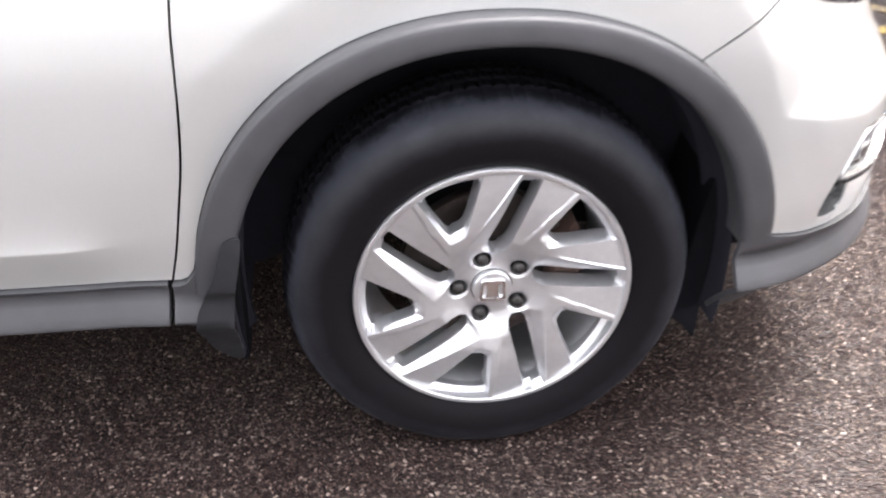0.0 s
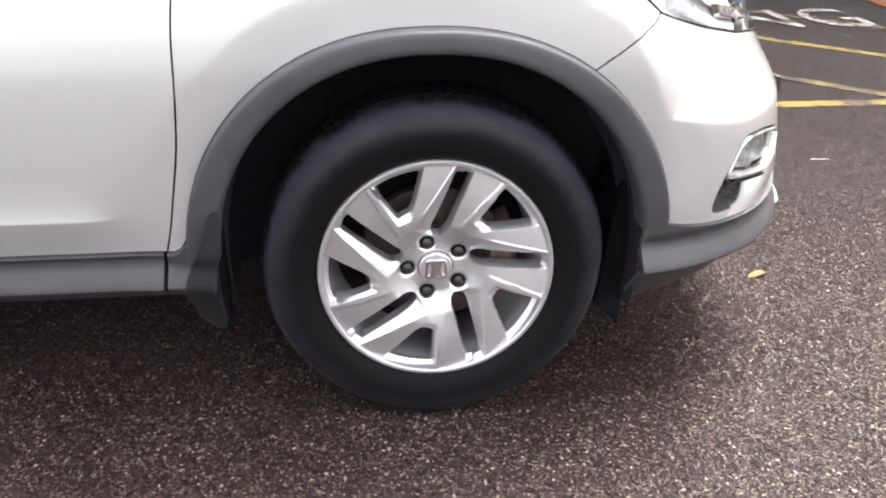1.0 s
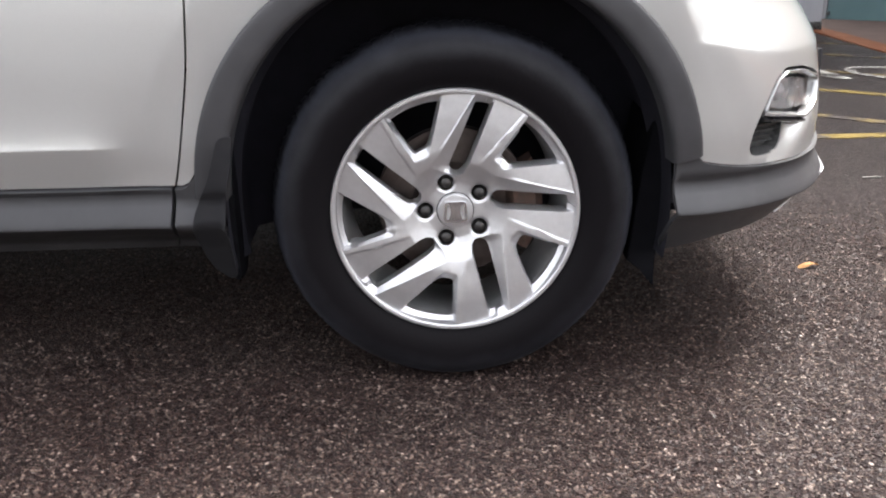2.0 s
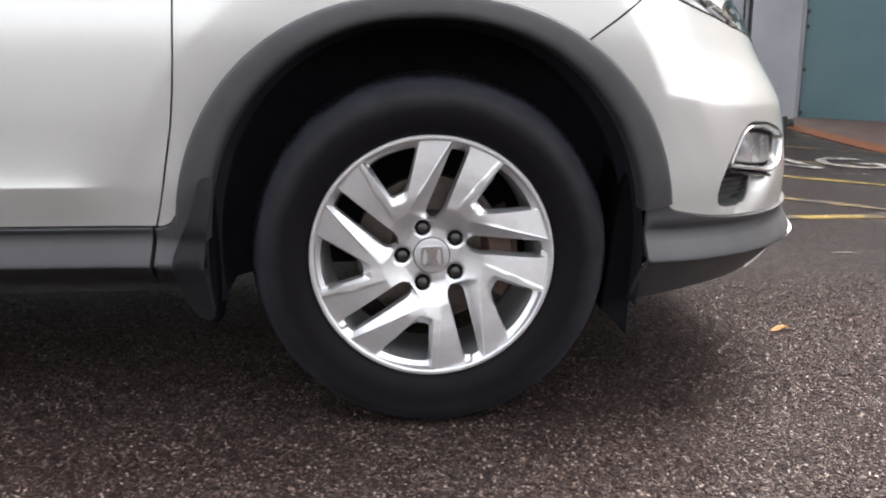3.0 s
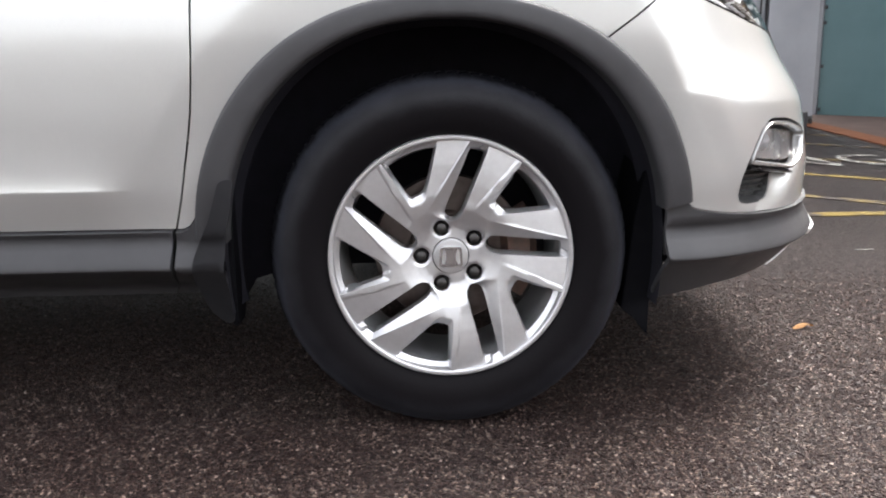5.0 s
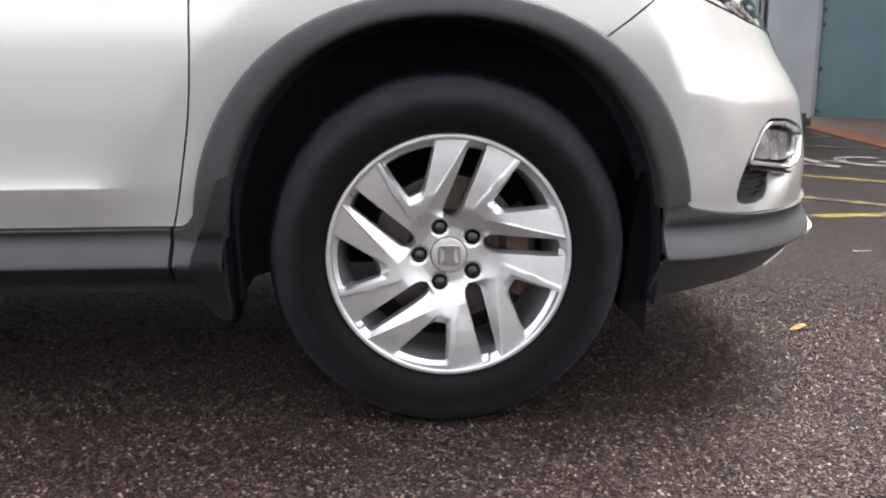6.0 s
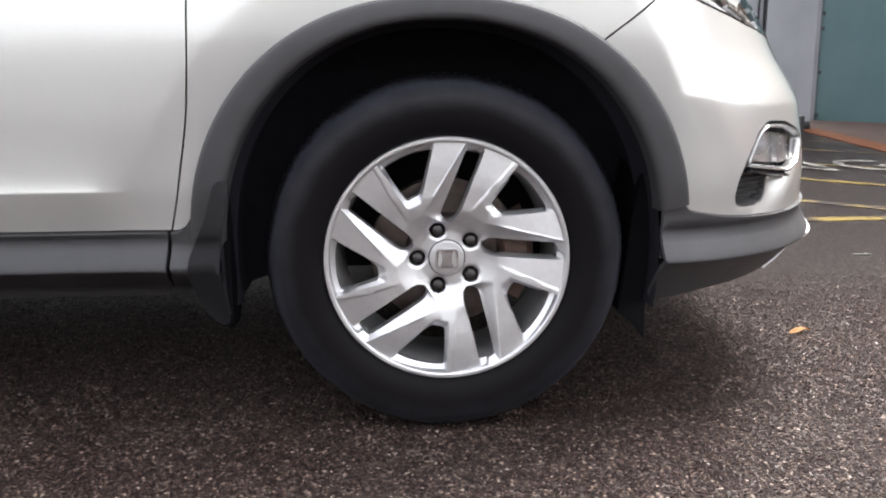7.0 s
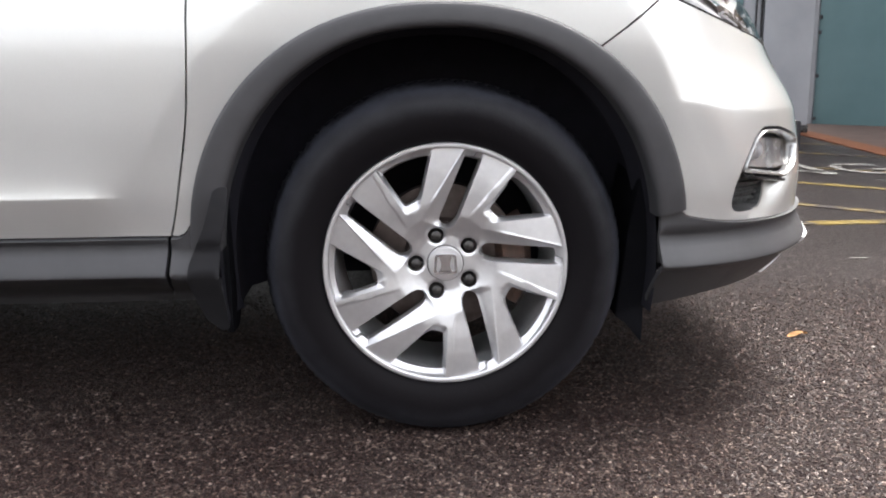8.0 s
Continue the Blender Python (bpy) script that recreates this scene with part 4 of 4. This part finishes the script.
outer = rounded([(-0.0205, -0.017), (0.0205, -0.017), (0.0185, 0.018), (-0.0185, 0.018)], 0.006)
inner_loop = rounded([(-0.0160, -0.0128), (0.0160, -0.0128), (0.0142, 0.0138), (-0.0142, 0.0138)], 0.005)
n = len(outer)
up = [emblem.verts.new((x, -0.0102, z)) for x, z in outer]
upi = [emblem.verts.new((x, -0.0102, z)) for x, z in inner_loop]
dn = [emblem.verts.new((x * 1.04, -0.0050, z * 1.04)) for x, z in outer]
dni = [emblem.verts.new((x * 0.97, -0.0050, z * 0.97)) for x, z in inner_loop]
for i in range(n):
    j = (i + 1) % n
    emblem.faces.new((up[i], up[j], upi[j], upi[i]))
    emblem.faces.new((up[j], up[i], dn[i], dn[j]))
    emblem.faces.new((upi[i], upi[j], dni[j], dni[i]))
plate_loop = [(-0.0125, -0.0128), (0.0125, -0.0128), (0.0085, -0.0040), (0.0085, 0.0040), (0.0118, 0.0138), (-0.0118, 0.0138), (-0.0085, 0.0040), (-0.0085, -0.0040)]
high = [emblem.verts.new((x * 0.94, -0.0092, z * 0.96)) for x, z in plate_loop]
base = [emblem.verts.new((x, -0.0050, z)) for x, z in plate_loop]
for quad in ((0, 1, 2, 7), (7, 2, 3, 6), (6, 3, 4, 5)):
    emblem.faces.new([high[k] for k in quad])
for i in range(len(high)):
    j = (i + 1) % len(high)
    emblem.faces.new((high[j], high[i], base[i], base[j]))
bmesh.ops.recalc_face_normals(emblem, faces=emblem.faces[:])
soften(emblem, 25)
part("cap_ring", lathe_bm([(0.0340, 0.0090), (0.0344, 0.0080), (0.0362, 0.0080), (0.0366, 0.0092)], 64), NUT, wheel, "dark ring round the cap")
badge = part("cap_emblem", emblem, CHROME, wheel, "plain raised metal emblem")
badge.location = (0, 0.003, 0)
badge.scale = (1.12, 1.0, 1.12)

for x, y, turn in ((REAR_AX, 0.0, 0), (0.0, 2 * YC, 180), (REAR_AX, 2 * YC, 180)):
    copy_thing(wheel, pose(x, y, AZ, 0, 0, turn))


# ---- nose of the car ----
def sunk(depth):
    return lambda s, z: -depth


# fog lamp housing: a recessed dark bowl behind the opening, a chrome surround, a clear lens and an intake grille
bowl_loop = [(s + (s - 0.74) * 0.04, z + (z - 0.515) * 0.06) for s, z in FOG]
bowl = panel_mesh("fog_lamp_bowl", [bowl_loop], 0.02, sunk(0.040))
place_mesh("fog_lamp_bowl", bowl, MESH_BLACK, bumper)
place_mesh("fog_lamp_bowl", mirrored(bowl), MESH_BLACK, car)


def sleeve(loop, top, bottom, name):
    """The wall of a recess that follows a loop on the skin."""
    loop = dense(loop, 0.012)
    bm = bmesh.new()
    a = [bm.verts.new(skin(s, z) + skin_normal(s, z) * (top + scoop(s, z))) for s, z in loop]
    b = [bm.verts.new(skin(s, z) + skin_normal(s, z) * bottom) for s, z in loop]
    n = len(loop)
    for i in range(n):
        bm.faces.new((a[i], a[(i + 1) % n], b[(i + 1) % n], b[i]))
    soften(bm, 50)
    me = bpy.data.meshes.new(name)
    bm.to_mesh(me)
    bm.free()
    return me


def ribbon(path, width, lift, thick, name):
    """A narrow moulding that follows a path on the skin."""
    bm = bmesh.new()
    rows = []
    n = len(path)
    for i in range(n):
        a, b = path[max(0, i - 1)], path[min(n - 1, i + 1)]
        d = Vector((b[0] - a[0], b[1] - a[1])).normalized()
        side_way = Vector((-d.y, d.x))
        s, z = path[i]
        nn = skin_normal(s, z)
        row = []
        for k, l in ((-0.5, lift - thick), (-0.45, lift - thick * 0.2), (-0.2, lift), (0.2, lift), (0.45, lift - thick * 0.2), (0.5, lift - thick)):
            q = (s + side_way.x * width * k, z + side_way.y * width * k)
            row.append(bm.verts.new(skin(*q) + nn * l))
        rows.append(row)
    for i in range(n - 1):
        for j in range(6):
            bm.faces.new((rows[i][j], rows[i + 1][j], rows[i + 1][(j + 1) % 6], rows[i][(j + 1) % 6]))
    bm.faces.new(rows[0])
    bm.faces.new(list(reversed(rows[-1])))
    bmesh.ops.recalc_face_normals(bm, faces=bm.faces[:])
    soften(bm, 40)
    me = bpy.data.meshes.new(name)
    bm.to_mesh(me)
    bm.free()
    return me


def path_of(points, step):
    """An open path with its points set closer together."""
    out = []
    for a, b in zip(points, points[1:]):
        k = max(1, math.ceil(math.dist(a, b) / step))
        out += [(a[0] + (b[0] - a[0]) * t / k, a[1] + (b[1] - a[1]) * t / k) for t in range(k)]
    return out + [points[-1]]


def both(name, me, mat, label="", parent=None):
    place_mesh(name, me, mat, parent or car, label)
    place_mesh(name, mirror_plain(me), mat, car, label)


both("fog_lamp_sleeve", sleeve(FOG, -0.003, -0.046, "fog_lamp_sleeve"), MESH_BLACK)
upper = rounded([(0.597, 0.514), (0.614, 0.545), (0.636, 0.576), (0.664, 0.591), (0.74, 0.587), (0.83, 0.570), (0.868, 0.560), (0.867, 0.550), (0.842, 0.518), (0.80, 0.502), (0.758, 0.494)], 0.014, 6)
both("fog_lamp_surround", ribbon(path_of(upper[2:-2], 0.008), 0.0085, 0.002, 0.02, "fog_lamp_surround"), SATIN, "bright silver fog lamp surround")
bar_path = [(s, 0.516 - 0.13 * (s - 0.595)) for s in np.linspace(0.597, 0.765, 16)]
both("fog_lamp_bar", ribbon(bar_path, 0.010, 0.001, 0.02, "fog_lamp_bar"), SATIN)
both("fog_lamp_bar", ribbon([(s, z - 0.0105) for s, z in bar_path], 0.009, 0.000, 0.02, "fog_lamp_bar"), BLACK)
lens, ltree, lp = material("clear lamp lens", (0.9, 0.9, 0.9), 0.02)
see = ltree.nodes.new("ShaderNodeBsdfTransparent")
shine = node(ltree, "ShaderNodeBsdfGlossy", Roughness=0.02)
much = node(ltree, "ShaderNodeFresnel", IOR=1.42)
blend = ltree.nodes.new("ShaderNodeMixShader")
ltree.links.new(much.outputs[0], blend.inputs[0])
ltree.links.new(see.outputs[0], blend.inputs[1])
ltree.links.new(shine.outputs[0], blend.inputs[2])
ltree.links.new(blend.outputs[0], ltree.nodes["Material Output"].inputs["Surface"])
ltree.nodes.remove(lp)
LENS = lens
FOG_GLASS = [(0.615, 0.522), (0.632, 0.550), (0.668, 0.577), (0.735, 0.575), (0.820, 0.562), (0.852, 0.552), (0.825, 0.517), (0.775, 0.508)]
fog_lens = panel_mesh("fog_lamp_lens", [FOG_GLASS], 0.02, sunk(0.010), 0.002)
ob = place_mesh("fog_lamp_lens", fog_lens, LENS, bumper, "clear fog lamp lens")
ob.visible_shadow = False
fog_back = panel_mesh("fog_lamp_reflector", [FOG_GLASS], 0.02, lambda s, z: -0.016 - 0.010 * math.sin((s - 0.60) * 30) ** 2, 0.002)
place_mesh("fog_lamp_reflector", fog_back, FOG_GREY, bumper)
at, way = skin(0.665, 0.552), skin_normal(0.665, 0.552)
bulb = part("fog_lamp_bulb", lathe_bm([(0.0, -0.012), (0.010, -0.010), (0.017, -0.004), (0.020, 0.004), (0.021, 0.012)], 24), LAMP_PALE, bumper, "pale round fog lamp bulb")
bulb.matrix_world = Matrix.Translation(at - way * 0.022) @ Vector((0, -1, 0)).rotation_difference(way).to_matrix().to_4x4()
# intake grille bars
for i in range(5):
    z = 0.446 + 0.012 * i
    me = ribbon([(s, z) for s in np.linspace(0.585 + 0.3 * (z - 0.44), 0.680 + 0.6 * (z - 0.44), 6)], 0.004, -0.030, 0.008, "intake_bar")
    both("intake_bar", me, MESH_BLACK, "", bumper)

# headlamps
LAMP = [(0.400, 0.854), (0.446, 0.8405), (0.545, 0.816), (0.68, 0.788), (0.742, 0.7805), (0.826, 0.768), (0.96, 0.748), (1.06, 0.718), (1.085, 0.720), (1.11, 0.745), (1.08, 0.790), (0.95, 0.825), (0.80, 0.845), (0.66, 0.877), (0.52, 0.918), (0.40, 0.945), (0.29, 0.962), (0.285, 0.949), (0.325, 0.918), (0.370, 0.880)]
back_me = panel_mesh("headlamp_housing", [LAMP], 0.03, sunk(0.035), 0.01)
place_mesh("headlamp_housing", back_me, LAMP_PALE, car, "pale grey headlamp housing")
place_mesh("headlamp_housing", mirrored(back_me), LAMP_PALE, car)
glass_me = panel_mesh("headlamp_lens", [LAMP], 0.03, sunk(0.0), 0.03)
for me in (glass_me, mirrored(glass_me)):
    ob = place_mesh("headlamp_lens", me, LENS, car, "clear headlamp lens")
    ob.visible_shadow = False
both("headlamp_shroud", ribbon(path_of([(0.665, 0.836), (0.72, 0.826), (0.80, 0.810)], 0.015), 0.022, -0.016, 0.012, "headlamp_shroud"), BROWN_LAMP, "dark brown headlamp shroud")
both("headlamp_trim", ribbon(path_of([(0.64, 0.826), (0.72, 0.811), (0.80, 0.797), (0.84, 0.790)], 0.02), 0.006, -0.010, 0.012, "headlamp_trim"), CHROME, "chrome headlamp trim")
both("headlamp_reflector", ribbon(path_of([(0.47, 0.866), (0.55, 0.838), (0.66, 0.806), (0.80, 0.784)], 0.02), 0.022, -0.018, 0.02, "headlamp_reflector"), LAMP_PALE, "pale headlamp reflector")
bm = bmesh.new()
bmesh.ops.create_uvsphere(bm, u_segments=20, v_segments=12, radius=0.017)
for f in bm.faces:
    f.smooth = True
bmesh.ops.translate(bm, verts=bm.verts[:], vec=skin(0.760, 0.787) + skin_normal(0.760, 0.787) * -0.022)
part("headlamp_projector", bm, NUT, car, "dark round headlamp projector")
both("headlamp_bezel", ribbon(path_of([(0.771, 0.771), (0.777, 0.784), (0.780, 0.796)], 0.006), 0.006, -0.003, 0.008, "headlamp_bezel"), SKID, "pale headlamp bezel")
both("headlamp_cap", ribbon(path_of([(0.922, 0.712), (0.908, 0.735), (0.900, 0.758), (0.896, 0.775)], 0.006), 0.014, 0.0015, 0.010, "headlamp_cap"), NUT, "dark end of the headlamp")
gasket = [(0.372, 0.877), (0.400, 0.8515), (0.446, 0.838), (0.545, 0.8135), (0.68, 0.7855), (0.742, 0.778), (0.826, 0.7655), (0.96, 0.7455), (1.06, 0.7155)]
both("headlamp_gasket", ribbon(path_of(gasket, 0.02), 0.0045, 0.0012, 0.01, "headlamp_gasket"), BLACK, "dark rubber gasket under the headlamp")

# grille, skid plate, number plate
grille = panel_mesh("grille", [[(1.09, 0.716), (S_END, 0.704), (S_END, 0.86), (1.10, 0.80), (1.118, 0.745)]], 0.04, sunk(0.02))
place_mesh("grille", grille, BLACK, car, "black front grille")
place_mesh("grille", mirrored(grille), BLACK, car)
for z in (0.765, 0.80):
    both("grille_bar", ribbon([(s, z) for s in np.linspace(1.13, S_END - 0.004, 12)], 0.014, 0.0, 0.02, "grille_bar"), CHROME)
skid_loop = [(1.058, 0.349), (1.10, 0.346), (1.2, 0.338), (S_END, 0.335), (S_END, 0.312), (1.10, 0.314), (1.05, 0.303), (0.98, 0.305), (0.945, 0.294), (0.90, 0.278), (0.84, 0.265), (0.80, 0.261), (0.80, 0.2630), (0.84, 0.2675), (0.90, 0.2815), (0.945, 0.2985), (0.98, 0.311), (1.03, 0.330), (1.05, 0.344)]
skid_curve = curve1([(0.25, -0.028), (0.272, -0.017), (0.285, -0.004), (0.30, 0.020), (0.31, 0.036), (0.328, 0.043), (0.334, 0.042), (0.350, 0.027), (0.365, 0.014)])


def skid_lift(s, z):
    tail = 1 - smooth(0.97, 1.045, s)
    return (skid_curve(z) * (1 - 0.5 * smooth(1.06, 1.25, s))) * (1 - tail) + (lower_trim(s, z) + 0.004) * tail


skid = panel_mesh("skid_plate", [skid_loop], 0.012, skid_lift, 0.02)
place_mesh("skid_plate", skid, SKID, car, "pale silver plastic skid plate")
place_mesh("skid_plate", mirrored(skid), SKID, car)
plate = part("number_plate", box_bm((0.932, 0.556, 0.497), (0.944, 2 * YC - 0.556, 0.576), 0.003), MUD_PLASTIC, car, "number plate on a black holder")
part("plate_mount", box_bm((0.88, 0.66, 0.51), (0.936, 2 * YC - 0.66, 0.58), 0.004), BLACK, car)

# bonnet, tailgate skin and cabin
bm = bmesh.new()
rows = []
for i in range(19):
    x = -0.80 + 1.50 * i / 18
    drop = 0.20 * smooth(0.15, 0.75, x) ** 1.3
    row = []
    for j in range(25):
        k = -1 + 2 * j / 24
        half = (YC - side_y(0.95) - 0.01) * (1 - 0.42 * smooth(0.15, 0.85, x) ** 2)
        row.append(bm.verts.new((x, YC + half * k, 0.970 - drop + 0.075 * (1 - abs(k) ** 2.4) * (1 - 0.4 * smooth(0.2, 0.7, x)))))
    rows.append(row)
for i in range(18):
    for j in range(24):
        bm.faces.new((rows[i][j], rows[i + 1][j], rows[i + 1][j + 1], rows[i][j + 1]))
bmesh.ops.recalc_face_normals(bm, faces=bm.faces[:])
soften(bm, 60)
part("bonnet", bm, PAINT, car)


def cabin_ring(x0, x1, inset, z):
    half = YC - side_y(0.97) - inset
    return [(x0, YC - half, z), (x1, YC - half * 0.97, z), (x1, YC + half * 0.97, z), (x0, YC + half, z)]


bm = bmesh.new()
levels = [cabin_ring(-3.50, -0.55, 0.0, 0.968), cabin_ring(-3.45, -0.78, 0.03, 1.06), cabin_ring(-3.20, -1.30, 0.16, 1.50)]
vv = [[bm.verts.new(p) for p in level] for level in levels]
for a, b in zip(vv, vv[1:]):
    for i in range(4):
        bm.faces.new((a[i], a[(i + 1) % 4], b[(i + 1) % 4], b[i]))
bmesh.ops.recalc_face_normals(bm, faces=bm.faces[:])
bmesh.ops.bevel(bm, geom=[e for e in bm.edges if len(e.link_faces) == 2], offset=0.03, segments=2, affect="EDGES")
soften(bm, 40)
part("cabin_glass", bm, GLASS, car, "dark tinted windows")
bm = box_bm((-3.26, 0.09, 1.49), (-1.24, 2 * YC - 0.09, 1.63), 0.06, 4)
part("roof", bm, PAINT, car)

# ---- background ----
# hoarding and kiosk run up to 9 m, out of view, to cut sky light
teal = tagged(new("hoarding"), "teal painted steel wall with dark hinges", "wall", kind="structure")
d = Vector((0.70, -0.714, 0))
turn = math.degrees(math.atan2(d.y, d.x))
teal.matrix_world = pose(4.80, 8.65, 0, 0, 0, turn)
part("panel", box_bm((0.0, 0.0, -0.02), (2.6, 0.08, 9.0), 0.004), TEAL, teal)
part("edge_post", box_bm((-0.10, -0.02, 0.0), (-0.006, 0.09, 9.0), 0.006), PALE, teal)
for z in (0.07, 0.56, 1.05, 1.22):
    part("hinge", box_bm((0.006, -0.028, z - 0.020), (0.036, -0.002, z + 0.020), 0.006), CLADDING, teal, "dark steel hinge")
# unseen wall, added to give the car's nose a warm reflection
east = tagged(part("wall_east", box_bm((2.605, 0.0, -0.05), (16.0, 0.3, 9.0), 0.01), TAN_WALL), "plain warm beige wall added out of view", "wall", kind="structure")
east.matrix_world = pose(4.80, 8.65, 0, 0, 0, turn)
kiosk = tagged(new("kiosk"), "pale grey clad cabin with a black plinth", "cabin", kind="structure")
kiosk.location = (0, 7.30, 0)
part("wall", box_bm((3.60, 0.0, 0.09), (4.11, 1.2, 9.0), 0.006), PALE, kiosk)
part("plinth", box_bm((2.4, 0.02, 0.0), (4.13, 1.2, 0.086), 0.004), BLACK, kiosk)
part("door_frame", box_bm((3.40, 0.03, 0.09), (3.588, 0.10, 9.0), 0.004), PALE, kiosk)
part("door_edge", box_bm((3.570, 0.0, 0.09), (3.583, 0.028, 9.0), 0.003), BLACK, kiosk)
part("door_edge", box_bm((3.515, 0.0, 0.09), (3.525, 0.028, 9.0), 0.003), BLACK, kiosk)
part("pane", box_bm((2.4, 0.05, 0.09), (3.395, 0.10, 9.0), 0.003), TEAL, kiosk)
# unseen wall, added behind the car to block the low sky
tagged(part("wall_north", box_bm((-26, 7.32, -0.05), (2.39, 7.9, 9.0), 0.01), GREY_WALL), "plain grey wall added unseen behind the car", "wall", kind="structure")

# ---- litter ----
bm = bmesh.new()
rng = random.Random(4)
outline = []
for i in range(18):
    a = 2 * math.pi * i / 18
    r = rng.uniform(0.88, 1.1) * (1 + 0.25 * abs(math.cos(a)) ** 6)
    outline.append((0.025 * r * math.cos(a), 0.013 * r * math.sin(a)))
centre_v = bm.verts.new((0, 0, 0.012))
ring = [bm.verts.new((x, y, 0.004 + 0.012 * (abs(y) / 0.016) ** 1.6 + 0.004 * math.sin(90 * x))) for x, y in outline]
for i in range(18):
    bm.faces.new((centre_v, ring[i], ring[(i + 1) % 18]))
bmesh.ops.solidify(bm, geom=bm.faces[:], thickness=0.001)
soften(bm, 50)
leaf = tagged(part("leaf", bm, LEAF), "small curled orange autumn leaf on the asphalt", "leaf")
leaf.matrix_world = pose(0.975, 0.56, 0.0, 0, 0, 12)
for x, y, l, a in ((1.63, 1.49, 0.065, -4), (2.91, 3.66, 0.06, -60)):
    fleck = tagged(part("paper_scrap", box_bm((-l / 2, -0.005, 0.0), (l / 2, 0.005, 0.003), 0.001), WHITE), "thin pale scrap lying on the asphalt", "litter", "pale scraps")
    fleck.matrix_world = pose(x, y, 0.002, 0, 0, a)
